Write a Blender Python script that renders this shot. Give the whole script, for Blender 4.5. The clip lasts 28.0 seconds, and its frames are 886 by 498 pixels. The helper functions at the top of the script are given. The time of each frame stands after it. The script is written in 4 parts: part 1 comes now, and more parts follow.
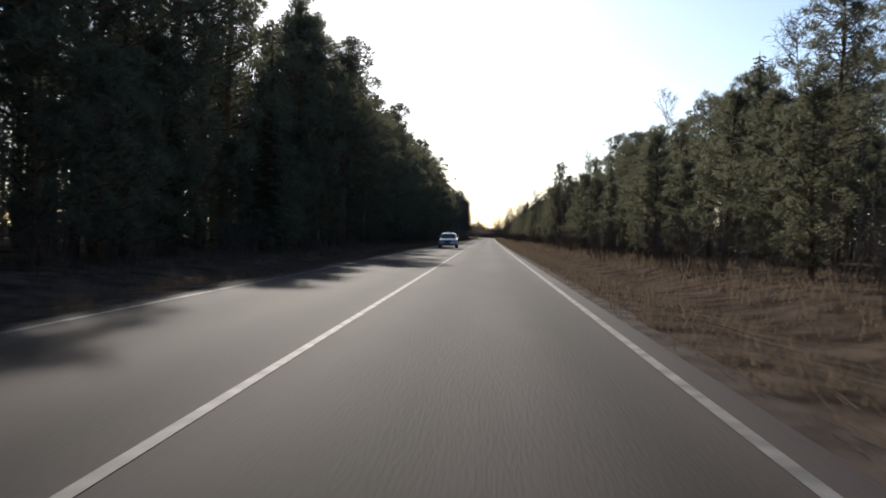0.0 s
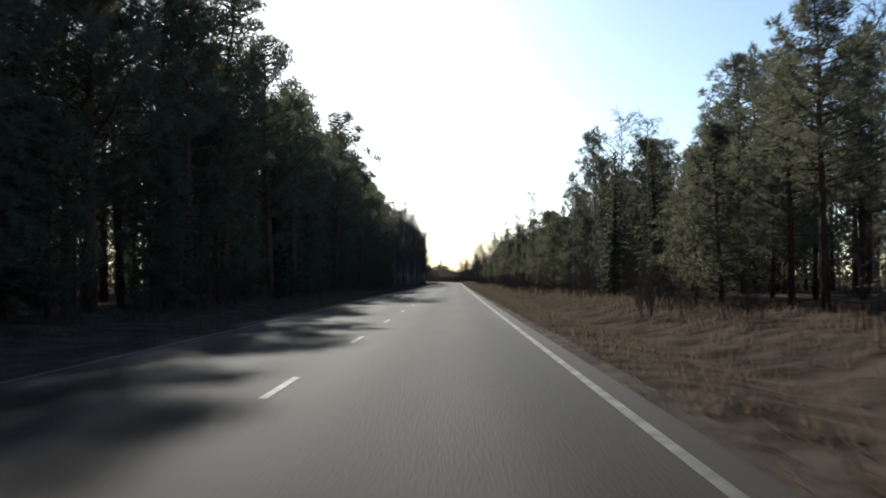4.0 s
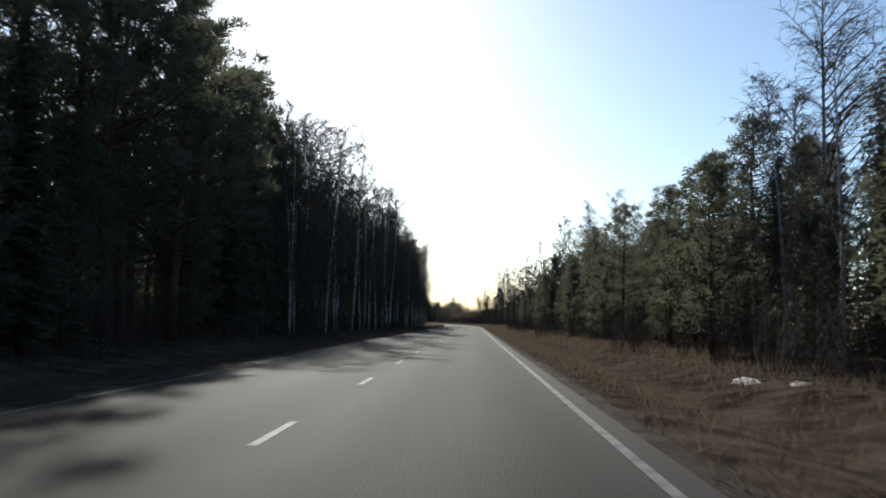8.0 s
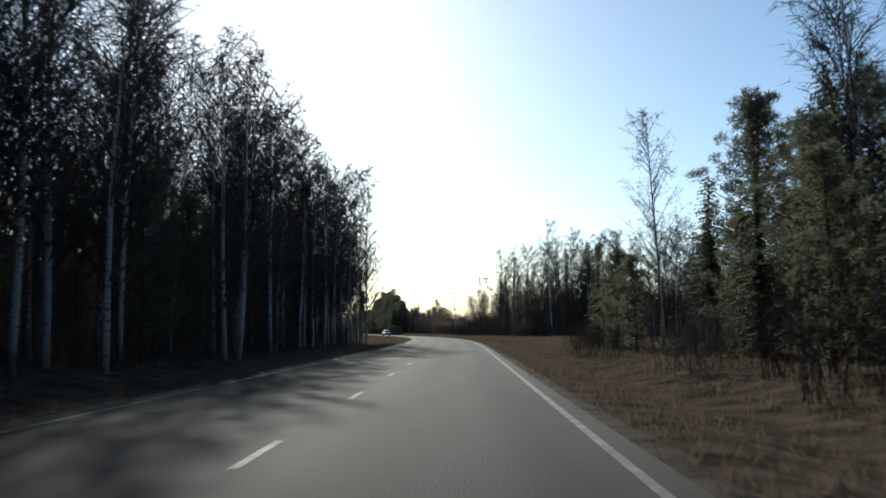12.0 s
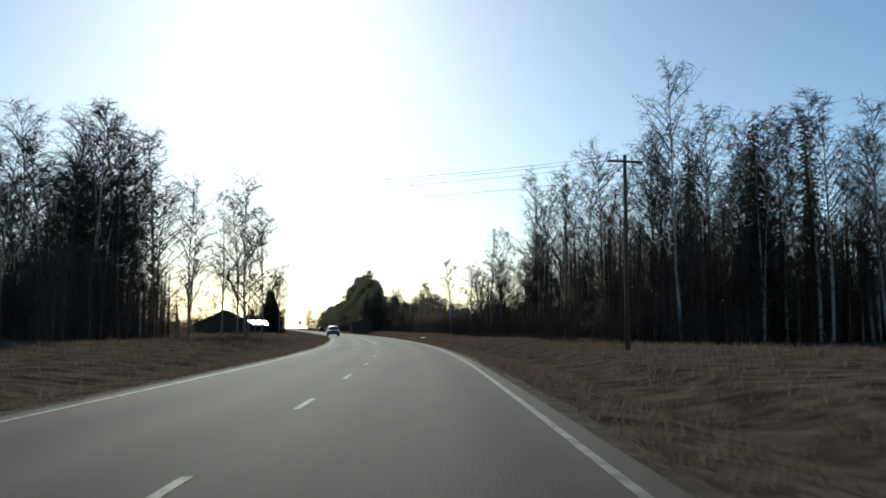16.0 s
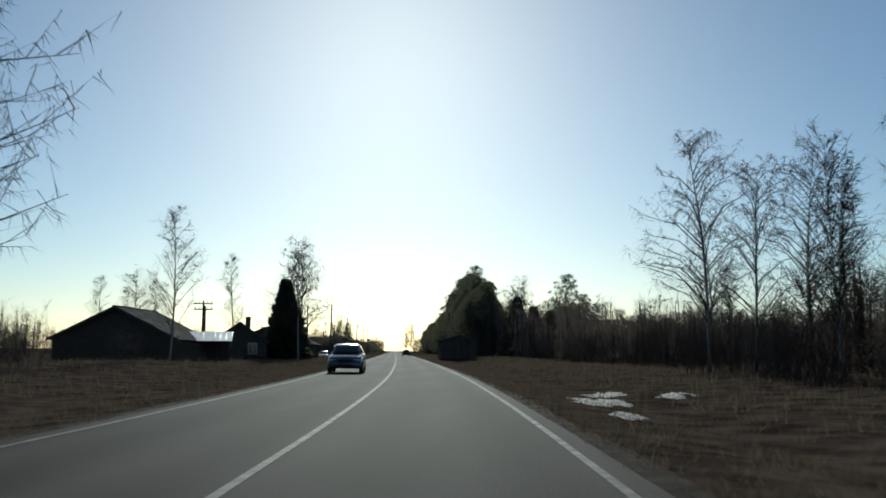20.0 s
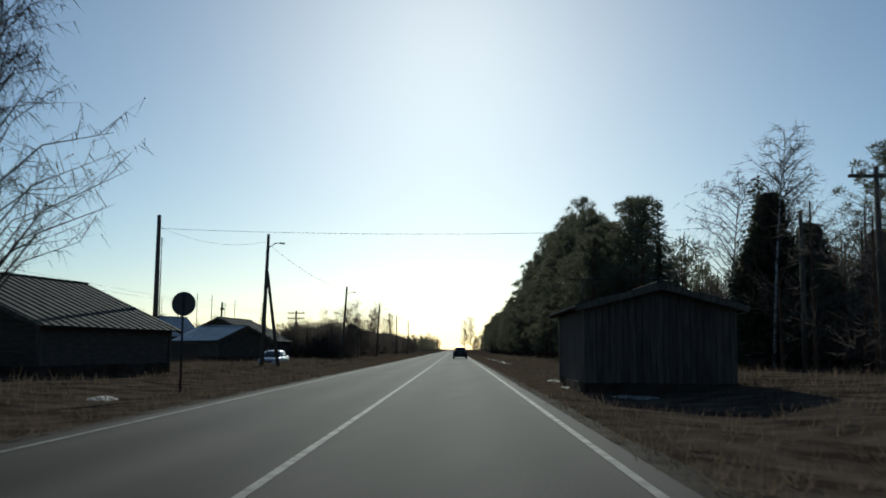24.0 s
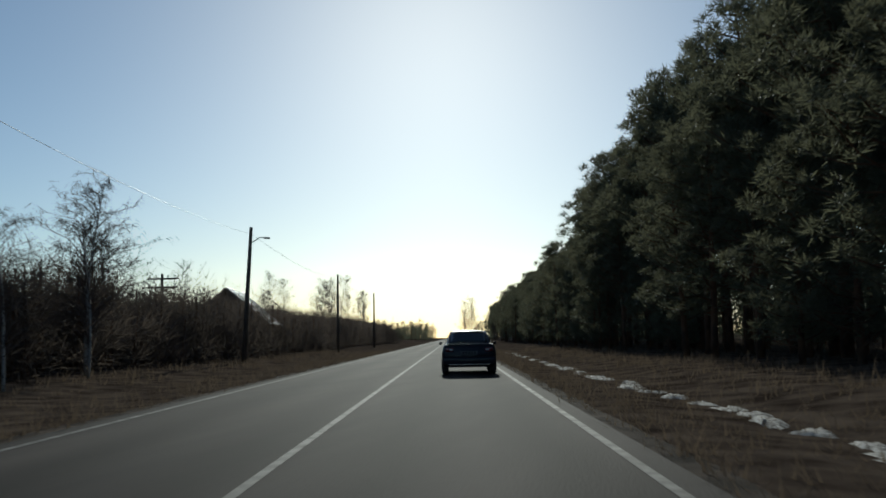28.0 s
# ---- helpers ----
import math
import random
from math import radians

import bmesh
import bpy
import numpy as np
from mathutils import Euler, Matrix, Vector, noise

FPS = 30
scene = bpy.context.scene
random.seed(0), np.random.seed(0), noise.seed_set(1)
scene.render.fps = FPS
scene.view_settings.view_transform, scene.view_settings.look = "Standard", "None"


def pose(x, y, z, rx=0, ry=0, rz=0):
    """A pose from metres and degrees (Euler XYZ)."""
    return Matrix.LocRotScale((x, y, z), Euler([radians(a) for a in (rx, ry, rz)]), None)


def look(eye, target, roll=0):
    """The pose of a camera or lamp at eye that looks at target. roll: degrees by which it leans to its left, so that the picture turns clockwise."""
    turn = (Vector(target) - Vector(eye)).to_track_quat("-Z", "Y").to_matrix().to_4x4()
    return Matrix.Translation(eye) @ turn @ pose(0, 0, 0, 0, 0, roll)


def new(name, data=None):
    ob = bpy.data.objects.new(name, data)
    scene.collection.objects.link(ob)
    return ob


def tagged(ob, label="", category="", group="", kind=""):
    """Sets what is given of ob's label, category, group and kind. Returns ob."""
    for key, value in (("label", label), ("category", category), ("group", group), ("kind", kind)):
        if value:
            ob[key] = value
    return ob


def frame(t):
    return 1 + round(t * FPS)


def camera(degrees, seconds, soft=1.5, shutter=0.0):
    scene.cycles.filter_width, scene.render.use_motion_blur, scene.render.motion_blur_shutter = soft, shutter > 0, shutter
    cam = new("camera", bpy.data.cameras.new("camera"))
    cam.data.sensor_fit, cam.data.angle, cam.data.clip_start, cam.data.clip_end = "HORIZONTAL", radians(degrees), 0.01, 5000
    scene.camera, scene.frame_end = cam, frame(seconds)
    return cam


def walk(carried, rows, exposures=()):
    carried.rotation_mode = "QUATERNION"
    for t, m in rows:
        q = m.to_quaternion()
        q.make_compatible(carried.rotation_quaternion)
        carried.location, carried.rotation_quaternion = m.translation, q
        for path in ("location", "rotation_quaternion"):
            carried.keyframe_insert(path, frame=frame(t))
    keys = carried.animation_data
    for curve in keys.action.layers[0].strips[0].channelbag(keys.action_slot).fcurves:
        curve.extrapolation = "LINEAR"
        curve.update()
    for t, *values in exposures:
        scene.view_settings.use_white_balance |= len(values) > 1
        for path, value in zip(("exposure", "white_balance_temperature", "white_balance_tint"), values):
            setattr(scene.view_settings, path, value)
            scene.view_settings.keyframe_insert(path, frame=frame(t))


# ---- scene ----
cam = camera(52.0, 28.0, soft=1.7, shutter=0.15)
PATH = [
    (0.0, pose(1.850, 0.000, 1.200, 89.11, -1.28, 2.78)),
    (0.5, pose(1.855, 13.994, 1.200, 89.85, 0.09, 2.43)),
    (1.0, pose(1.863, 28.019, 1.200, 90.52, 0.25, 1.92)),
    (1.5, pose(1.876, 42.077, 1.200, 91.57, 0.43, 0.93)),
    (2.0, pose(1.892, 56.167, 1.200, 92.24, -0.90, 2.30)),
    (2.5, pose(1.912, 70.314, 1.200, 93.68, 0.69, 1.69)),
    (3.0, pose(1.936, 84.549, 1.200, 93.48, -0.30, 1.67)),
    (3.5, pose(1.964, 98.873, 1.200, 92.08, 0.75, 0.29)),
    (4.0, pose(1.996, 113.286, 1.200, 91.94, 0.53, 0.56)),
    (4.5, pose(2.033, 127.752, 1.200, 91.81, 0.32, 0.83)),
    (5.0, pose(2.073, 142.230, 1.200, 91.67, 0.11, 1.10)),
    (5.5, pose(2.117, 156.720, 1.200, 91.53, -0.10, 1.37)),
    (6.0, pose(2.165, 171.221, 1.200, 90.50, -0.37, 1.55)),
    (6.5, pose(2.217, 185.735, 1.200, 91.51, -1.15, 1.51)),
    (7.0, pose(2.273, 200.260, 1.200, 93.00, -1.36, 1.47)),
    (7.5, pose(2.333, 214.686, 1.200, 94.20, -0.82, 1.32)),
    (8.0, pose(2.396, 228.880, 1.200, 94.51, -1.14, 1.54)),
    (8.5, pose(2.461, 242.840, 1.200, 94.63, 0.26, 1.66)),
    (9.0, pose(2.529, 256.566, 1.200, 95.41, 0.99, 1.08)),
    (9.5, pose(2.600, 270.060, 1.200, 95.40, 1.34, 1.37)),
    (10.0, pose(2.673, 283.391, 1.200, 95.55, 0.98, 1.34)),
    (10.5, pose(2.749, 296.646, 1.200, 94.73, 1.06, 1.11)),
    (11.0, pose(2.829, 309.826, 1.200, 95.54, -0.80, 0.80)),
    (11.5, pose(2.912, 322.929, 1.200, 95.50, 0.02, 0.78)),
    (12.0, pose(2.998, 335.957, 1.200, 95.18, 0.06, 0.92)),
    (12.5, pose(3.086, 348.901, 1.200, 94.99, 0.24, 1.04)),
    (13.0, pose(3.178, 361.752, 1.200, 95.11, 0.09, 0.94)),
    (13.5, pose(3.272, 374.510, 1.200, 95.22, -0.06, 0.83)),
    (14.0, pose(3.370, 387.175, 1.200, 95.34, -0.20, 0.72)),
    (14.5, pose(3.470, 399.746, 1.200, 95.46, -0.35, 0.62)),
    (15.0, pose(3.548, 412.229, 1.200, 94.95, -0.49, -0.17)),
    (15.5, pose(3.480, 424.652, 1.200, 94.71, 0.41, 0.35)),
    (16.0, pose(3.171, 437.014, 1.200, 95.00, -0.10, 0.78)),
    (16.5, pose(2.758, 449.315, 1.200, 94.77, -0.21, 1.28)),
    (17.0, pose(2.381, 461.561, 1.200, 94.67, 1.89, 1.92)),
    (17.5, pose(1.892, 473.721, 1.200, 95.20, 0.86, 1.48)),
    (18.0, pose(1.103, 485.756, 1.200, 95.40, 1.69, 2.48)),
    (18.5, pose(0.009, 497.656, 1.200, 95.38, 0.85, 3.49)),
    (19.0, pose(-1.321, 509.421, 1.200, 96.23, -0.47, 4.99)),
    (19.5, pose(-2.755, 521.034, 1.200, 96.44, -1.31, 6.29)),
    (20.0, pose(-4.190, 532.471, 1.200, 96.40, -0.45, 7.97)),
    (20.5, pose(-5.690, 543.722, 1.200, 96.14, -2.15, 9.37)),
    (21.0, pose(-7.348, 554.773, 1.200, 95.99, 0.20, 10.80)),
    (21.5, pose(-9.161, 565.664, 1.200, 95.91, 0.29, 11.77)),
    (22.0, pose(-11.096, 576.449, 1.200, 96.07, 0.21, 11.84)),
    (22.5, pose(-13.092, 587.137, 1.200, 96.22, 0.13, 11.91)),
    (23.0, pose(-15.094, 597.738, 1.200, 96.38, 0.05, 11.97)),
    (23.5, pose(-17.087, 608.252, 1.200, 96.53, -0.03, 12.04)),
    (24.0, pose(-19.069, 618.676, 1.200, 96.27, -0.34, 11.73)),
    (24.5, pose(-21.039, 629.011, 1.200, 96.11, -0.13, 12.11)),
    (25.0, pose(-22.998, 639.256, 1.200, 96.48, -0.13, 12.24)),
    (25.5, pose(-24.944, 649.400, 1.200, 96.52, 0.18, 12.39)),
    (26.0, pose(-26.872, 659.431, 1.200, 96.43, -0.11, 11.94)),
    (26.5, pose(-28.784, 669.348, 1.200, 96.45, -0.58, 11.67)),
    (27.0, pose(-30.679, 679.151, 1.200, 96.12, 0.55, 11.52)),
    (27.5, pose(-32.558, 688.841, 1.200, 95.79, 0.21, 11.73)),
    (28.0, pose(-34.418, 698.417, 1.200, 95.56, 1.01, 11.60)),
]
walk(cam, PATH, [(0.0, 0.55, 6450, 12), (3.0, 0.55, 6150, 6), (7.0, 0.40, 6200, 7), (9.0, 0.32, 6050, 2), (12.0, 0.22, 6000, 1), (15.0, 0.05, 5950, 0), (17.0, -0.25, 6000, 0), (20.0, -0.58, 5800, -4), (25.0, -0.65, 5850, -3), (28.0, -0.65, 5950, -2)])

# ---------------------------------------------------------------- world and sun
SUN_AZ, SUN_EL = radians(-11.4), radians(21.0)
world = bpy.data.worlds.new("sky")
scene.world = world
world.use_nodes = True
wn = world.node_tree.nodes
wl = world.node_tree.links
sky = wn.new("ShaderNodeTexSky")
sky.sky_type = "NISHITA"
sky.sun_disc = False
sky.sun_elevation = SUN_EL
sky.sun_rotation = SUN_AZ
sky.air_density = 0.85
sky.dust_density = 0.4
sky.ozone_density = 2.0
wn["Background"].inputs["Strength"].default_value = 0.106
wl.new(sky.outputs[0], wn["Background"].inputs["Color"])
SUN_DIR = Vector((math.sin(SUN_AZ) * math.cos(SUN_EL), math.cos(SUN_AZ) * math.cos(SUN_EL), math.sin(SUN_EL)))
sun = new("sun", bpy.data.lights.new("sun", "SUN"))
sun.data.energy = 4.6
sun.data.angle = radians(0.6)
sun.data.color = (1.0, 0.93, 0.82)
sun.matrix_world = look(SUN_DIR * 100, (0, 0, 0))

# ---------------------------------------------------------------- materials


def mat(name, base, rough=0.6, second=None, scale=8.0, metal=0.0, bump=0.0, bump_scale=60.0, spec=0.5, rand=0.0, mix=(0.35, 0.65), stretch=(1, 1, 1), coat=0.0):
    """A surface with two-scale colour variation and fine relief."""
    m = bpy.data.materials.new(name)
    m.use_nodes = True
    n, l = m.node_tree.nodes, m.node_tree.links
    b = n["Principled BSDF"]
    b.inputs["Roughness"].default_value = rough
    b.inputs["Metallic"].default_value = metal
    b.inputs["Specular IOR Level"].default_value = spec
    b.inputs["Coat Weight"].default_value = coat
    co = n.new("ShaderNodeTexCoord")
    mp = n.new("ShaderNodeMapping")
    mp.inputs["Scale"].default_value = stretch
    l.new(co.outputs["Object"], mp.inputs["Vector"])
    second = second or tuple(c * 0.7 for c in base)
    big = n.new("ShaderNodeTexNoise")
    big.inputs["Scale"].default_value = scale
    big.inputs["Detail"].default_value = 6.0
    l.new(mp.outputs[0], big.inputs["Vector"])
    ramp = n.new("ShaderNodeValToRGB")
    ramp.color_ramp.elements[0].position, ramp.color_ramp.elements[1].position = mix
    ramp.color_ramp.elements[0].color = (*second, 1)
    ramp.color_ramp.elements[1].color = (*base, 1)
    l.new(big.outputs["Fac"], ramp.inputs[0])
    colour = ramp.outputs[0]
    if rand:
        info = n.new("ShaderNodeObjectInfo")
        hsv = n.new("ShaderNodeHueSaturation")
        rng = n.new("ShaderNodeMapRange")
        rng.inputs["To Min"].default_value = 1 - rand
        rng.inputs["To Max"].default_value = 1 + rand
        l.new(info.outputs["Random"], rng.inputs["Value"])
        l.new(rng.outputs[0], hsv.inputs["Value"])
        l.new(colour, hsv.inputs["Color"])
        colour = hsv.outputs[0]
    l.new(colour, b.inputs["Base Color"])
    if bump:
        fine = n.new("ShaderNodeTexNoise")
        fine.inputs["Scale"].default_value = bump_scale
        fine.inputs["Detail"].default_value = 3.0
        l.new(mp.outputs[0], fine.inputs["Vector"])
        bp = n.new("ShaderNodeBump")
        bp.inputs["Strength"].default_value = bump
        bp.inputs["Distance"].default_value = 0.02 if bump_scale < 300 else 0.0006
        l.new(fine.outputs["Fac"], bp.inputs["Height"])
        l.new(bp.outputs[0], b.inputs["Normal"])
    return m


M_ASPHALT = mat("asphalt", (0.046, 0.037, 0.033), 0.85, (0.018, 0.015, 0.014), 0.5, bump=0.3, bump_scale=40, spec=0.04, mix=(0.3, 0.7), stretch=(1, 0.12, 1))
# lighter wheel tracks: wear, with the sun's glare on them put into the colour
AN, AL = M_ASPHALT.node_tree.nodes, M_ASPHALT.node_tree.links
where = AN.new("ShaderNodeTexCoord")
lateral = AN.new("ShaderNodeAttribute")
lateral.attribute_name = "across"
wander = AN.new("ShaderNodeTexNoise")
wander.inputs["Scale"].default_value = 0.35
AL.new(where.outputs["Object"], wander.inputs["Vector"])
phase = AN.new("ShaderNodeMath")
phase.operation = "MULTIPLY_ADD"
phase.inputs[1].default_value = 3.7
AL.new(lateral.outputs["Fac"], phase.inputs[0])
AL.new(wander.outputs["Fac"], phase.inputs[2])
track = AN.new("ShaderNodeMath")
track.operation = "SINE"
AL.new(phase.outputs[0], track.inputs[0])
wear_glare = AN.new("ShaderNodeMapRange")
wear_glare.inputs["From Min"].default_value = -1.0
wear_glare.inputs["To Min"].default_value = 0.64
wear_glare.inputs["To Max"].default_value = 1.42
AL.new(track.outputs[0], wear_glare.inputs["Value"])
worn = AN.new("ShaderNodeHueSaturation")
AL.new(wear_glare.outputs[0], worn.inputs["Value"])
AL.new(AN["Color Ramp"].outputs[0], worn.inputs["Color"])
AL.new(worn.outputs[0], AN["Principled BSDF"].inputs["Base Color"])
M_LINE = mat("road_paint", (0.13, 0.122, 0.115), 0.8, (0.032, 0.029, 0.027), 2.6, mix=(0.36, 0.70), spec=0.2)
M_GRASS = mat("dry_grass", (0.115, 0.088, 0.067), 0.95, (0.038, 0.028, 0.022), 0.9, bump=1.0, bump_scale=22, spec=0.0)
M_BLADE = mat("dry_grass_blades", (0.115, 0.088, 0.065), 0.9, (0.055, 0.041, 0.031), 0.7, spec=0.1)
BN, BL = M_BLADE.node_tree.nodes, M_BLADE.node_tree.links
glow = BN.new("ShaderNodeBsdfTranslucent")
glow.inputs["Color"].default_value = (0.115, 0.088, 0.063, 1)
both = BN.new("ShaderNodeMixShader")
both.inputs[0].default_value = 0.5
BL.new(BN["Principled BSDF"].outputs[0], both.inputs[1])
BL.new(glow.outputs[0], both.inputs[2])
BL.new(both.outputs[0], BN["Material Output"].inputs["Surface"])
M_GRAVEL = mat("gravel", (0.075, 0.056, 0.043), 0.95, (0.026, 0.020, 0.016), 1.4, bump=0.8, bump_scale=30, spec=0.02)
M_SNOW = mat("old_snow", (0.40, 0.38, 0.35), 0.85, (0.06, 0.05, 0.042), 7.0, bump=0.6, bump_scale=12)
M_BARK = mat("pine_bark", (0.16, 0.085, 0.05), 0.95, (0.06, 0.04, 0.03), 3.0, bump=0.8, bump_scale=20, stretch=(1, 1, 0.3), spec=0.1)
M_BIRCH = mat("birch_bark", (0.36, 0.335, 0.30), 0.8, (0.07, 0.06, 0.055), 4.0, bump=0.4, bump_scale=20, stretch=(1, 1, 2.5), mix=(0.34, 0.46), spec=0.2)
M_TWIG = mat("birch_twigs", (0.15, 0.12, 0.105), 0.85, (0.085, 0.068, 0.06), 2.0, rand=0.2, spec=0.2)
M_NEEDLE = mat("pine_needles", (0.115, 0.116, 0.082), 0.7, (0.065, 0.068, 0.050), 0.9, rand=0.25, spec=0.15)
M_SPRUCE = mat("spruce_needles", (0.095, 0.10, 0.072), 0.9, (0.055, 0.060, 0.044), 0.9, rand=0.25, spec=0.1)
M_CARPAINT = mat("dark_car_paint", (0.008, 0.007, 0.012), 0.4, (0.011, 0.009, 0.015), 1.5, spec=0.2, coat=0.2)
# dark paint made lighter and glossier, for the sun's glint on two edges
M_GLINT = mat("polished_glint_paint", (0.03, 0.028, 0.034), 0.12, (0.04, 0.036, 0.04), 6.0, spec=0.8, coat=1.0)
M_GREYPLATE = mat("dull_plate", (0.10, 0.10, 0.10), 0.6, (0.07, 0.07, 0.07), 9.0)
M_CARGLASS = mat("dark_car_glass", (0.008, 0.008, 0.010), 0.06, (0.018, 0.02, 0.02), 2.0, spec=0.6)
M_CHROME = mat("bright_trim", (0.75, 0.74, 0.72), 0.18, metal=1.0)
M_RED = mat("tail_lamp_red", (0.16, 0.012, 0.012), 0.15, (0.10, 0.008, 0.008), 9.0, coat=0.8)
M_PLATE = mat("plate_white", (0.6, 0.6, 0.58), 0.4)
M_TYRE = mat("tyre_rubber", (0.018, 0.018, 0.018), 0.85, (0.03, 0.028, 0.026), 20.0)
M_WOOD = mat("weathered_wood", (0.13, 0.10, 0.075), 0.9, (0.06, 0.05, 0.04), 3.0, bump=0.6, bump_scale=30, stretch=(4, 4, 0.4))
M_LOG = mat("dark_log_wall", (0.10, 0.075, 0.055), 0.9, (0.05, 0.04, 0.03), 2.0, bump=0.5, bump_scale=15, stretch=(1, 1, 6))
M_SLATE = mat("grey_roof_sheet", (0.075, 0.068, 0.063), 0.9, (0.04, 0.036, 0.034), 1.5, spec=0.12)
M_WIRE = mat("wire", (0.02, 0.02, 0.02), 0.5)
M_SILVER = mat("silver_car_paint", (0.30, 0.31, 0.33), 0.3, (0.26, 0.27, 0.29), 2.0, metal=0.4, coat=0.6)
M_GREYPAINT = mat("grey_car_paint", (0.06, 0.062, 0.07), 0.3, (0.05, 0.052, 0.06), 2.0, metal=0.3, coat=0.6)
M_LENS = mat("headlamp_lens", (0.75, 0.75, 0.74), 0.08, (0.65, 0.65, 0.64), 9.0, coat=1.0)
M_PLASTER = mat("grey_plaster", (0.13, 0.105, 0.09), 0.9, (0.075, 0.06, 0.052), 0.9, bump=0.4, bump_scale=14)
M_TIN = mat("bright_tin_roof", (0.45, 0.45, 0.46), 0.4, (0.3, 0.3, 0.31), 1.5, metal=0.6)
for leaf, tone in ((M_NEEDLE, (0.15, 0.15, 0.095, 1)), (M_SPRUCE, (0.13, 0.135, 0.085, 1)), (M_TWIG, (0.13, 0.105, 0.085, 1))):
    n, l = leaf.node_tree.nodes, leaf.node_tree.links
    glow = n.new("ShaderNodeBsdfTranslucent")
    glow.inputs["Color"].default_value = tone
    both = n.new("ShaderNodeMixShader")
    both.inputs[0].default_value = 0.45
    l.new(n["Principled BSDF"].outputs[0], both.inputs[1])
    l.new(glow.outputs[0], both.inputs[2])
    l.new(both.outputs[0], n["Material Output"].inputs["Surface"])
M_BOARD = mat("grey_weathered_boards", (0.115, 0.09, 0.074), 0.9, (0.06, 0.047, 0.04), 2.5, bump=0.5, bump_scale=25, stretch=(5, 5, 0.4), rand=0.2, spec=0.2)
M_SIGN = mat("sign_back", (0.10, 0.10, 0.105), 0.5, (0.07, 0.07, 0.07), 6.0, metal=0.5)

# ---------------------------------------------------------------- mesh helpers


def data(name, verts, faces, material=None, smooth=False):
    me = bpy.data.meshes.new(name)
    if isinstance(faces, np.ndarray):
        me.vertices.add(len(verts))
        me.vertices.foreach_set("co", np.asarray(verts, np.float32).ravel())
        me.loops.add(faces.size)
        me.loops.foreach_set("vertex_index", faces.astype(np.int32).ravel())
        me.polygons.add(len(faces))
        me.polygons.foreach_set("loop_start", np.arange(0, faces.size, 3, dtype=np.int32))
        me.update(calc_edges=True)
        me.validate()
    else:
        me.from_pydata([tuple(map(float, v)) for v in verts], [], faces)
    if material:
        me.materials.append(material)
    if smooth:
        me.polygons.foreach_set("use_smooth", [True] * len(me.polygons))
    me.update()
    return me


def put(name, me, parent=None, label="", m=None):
    ob = new(name, me)
    if parent:
        ob.parent = parent
    if m is not None:
        ob.matrix_basis = m
    if label:
        ob["label"] = label
    return ob


def part(name, bm, material, parent, label="", smooth=False, m=None):
    """Links a bmesh as one mesh object under a thing or a part."""
    me = bpy.data.meshes.new(name)
    bmesh.ops.recalc_face_normals(bm, faces=bm.faces)
    bm.to_mesh(me)
    bm.free()
    me.materials.append(material)
    if smooth:
        me.polygons.foreach_set("use_smooth", [True] * len(me.polygons))
    return put(name, me, parent, label, m)


def box(sx, sy, sz, bevel=0.0, at=(0, 0, 0), segments=2):
    bm = bmesh.new()
    bmesh.ops.create_cube(bm, size=1.0)
    bmesh.ops.scale(bm, vec=(sx, sy, sz), verts=bm.verts)
    if bevel:
        bmesh.ops.bevel(bm, geom=bm.edges[:], offset=bevel, segments=segments, affect="EDGES", profile=0.5)
    bmesh.ops.translate(bm, vec=at, verts=bm.verts)
    return bm


def tube_data(points, radii, sides=8, close=True):
    """Verts and faces of a tube along points."""
    pts = [Vector(p) for p in points]
    if not hasattr(radii, "__len__"):
        radii = [radii] * len(pts)
    verts, faces = [], []
    side = None
    for i, p in enumerate(pts):
        d = (pts[min(i + 1, len(pts) - 1)] - pts[max(i - 1, 0)]).normalized()
        if side is None:
            side = d.orthogonal().normalized()
        side = (side - d * side.dot(d)).normalized()
        up = d.cross(side)
        for k in range(sides):
            a = 2 * math.pi * k / sides
            verts.append(p + (side * math.cos(a) + up * math.sin(a)) * radii[i])
    for i in range(len(pts) - 1):
        for k in range(sides):
            a, b = i * sides + k, i * sides + (k + 1) % sides
            faces.append((a, b, b + sides, a + sides))
    if close:
        faces.append(tuple(range(sides))[::-1])
        faces.append(tuple(range(len(verts) - sides, len(verts))))
    return verts, faces


def tube(name, points, radii, material, parent=None, label="", sides=8):
    v, f = tube_data(points, radii, sides)
    return put(name, data(name, v, f, material, True), parent, label)


def grid_data(rows):
    """Faces over rows of equally many points."""
    w = len(rows[0])
    verts = [p for r in rows for p in r]
    faces = [(i * w + k, i * w + k + 1, (i + 1) * w + k + 1, (i + 1) * w + k) for i in range(len(rows) - 1) for k in range(w - 1)]
    return verts, faces


def slab(name, rows, thick, material, parent=None, label="", smooth=True):
    """A sheet over rows of points, thickened along its normals."""
    v, f = grid_data(rows)
    ob = put(name, data(name, v, f, material, smooth), parent, label)
    mod = ob.modifiers.new("thick", "SOLIDIFY")
    mod.thickness = thick
    mod.offset = -1
    return ob


# ---------------------------------------------------------------- road and ground
# heading of the road, degrees to the left, by distance along the drive
TURN = [(-400, 0.0), (60, 0.0), (260, -0.30), (395, -0.45), (420, 0.2), (437, 1.6), (462, 2.2), (486, 4.5), (510, 6.8), (532, 7.5), (556, 9.1), (580, 10.4), (610, 10.75), (700, 11.0), (2600, 11.2)]
STEP = 2.0
BY = np.arange(-400.0, 2600.0, STEP)
BX = np.concatenate([[0.0], np.cumsum(-np.tan(np.radians(np.interp(BY, [a for a, _ in TURN], [b for _, b in TURN]))) * STEP)[:-1]])
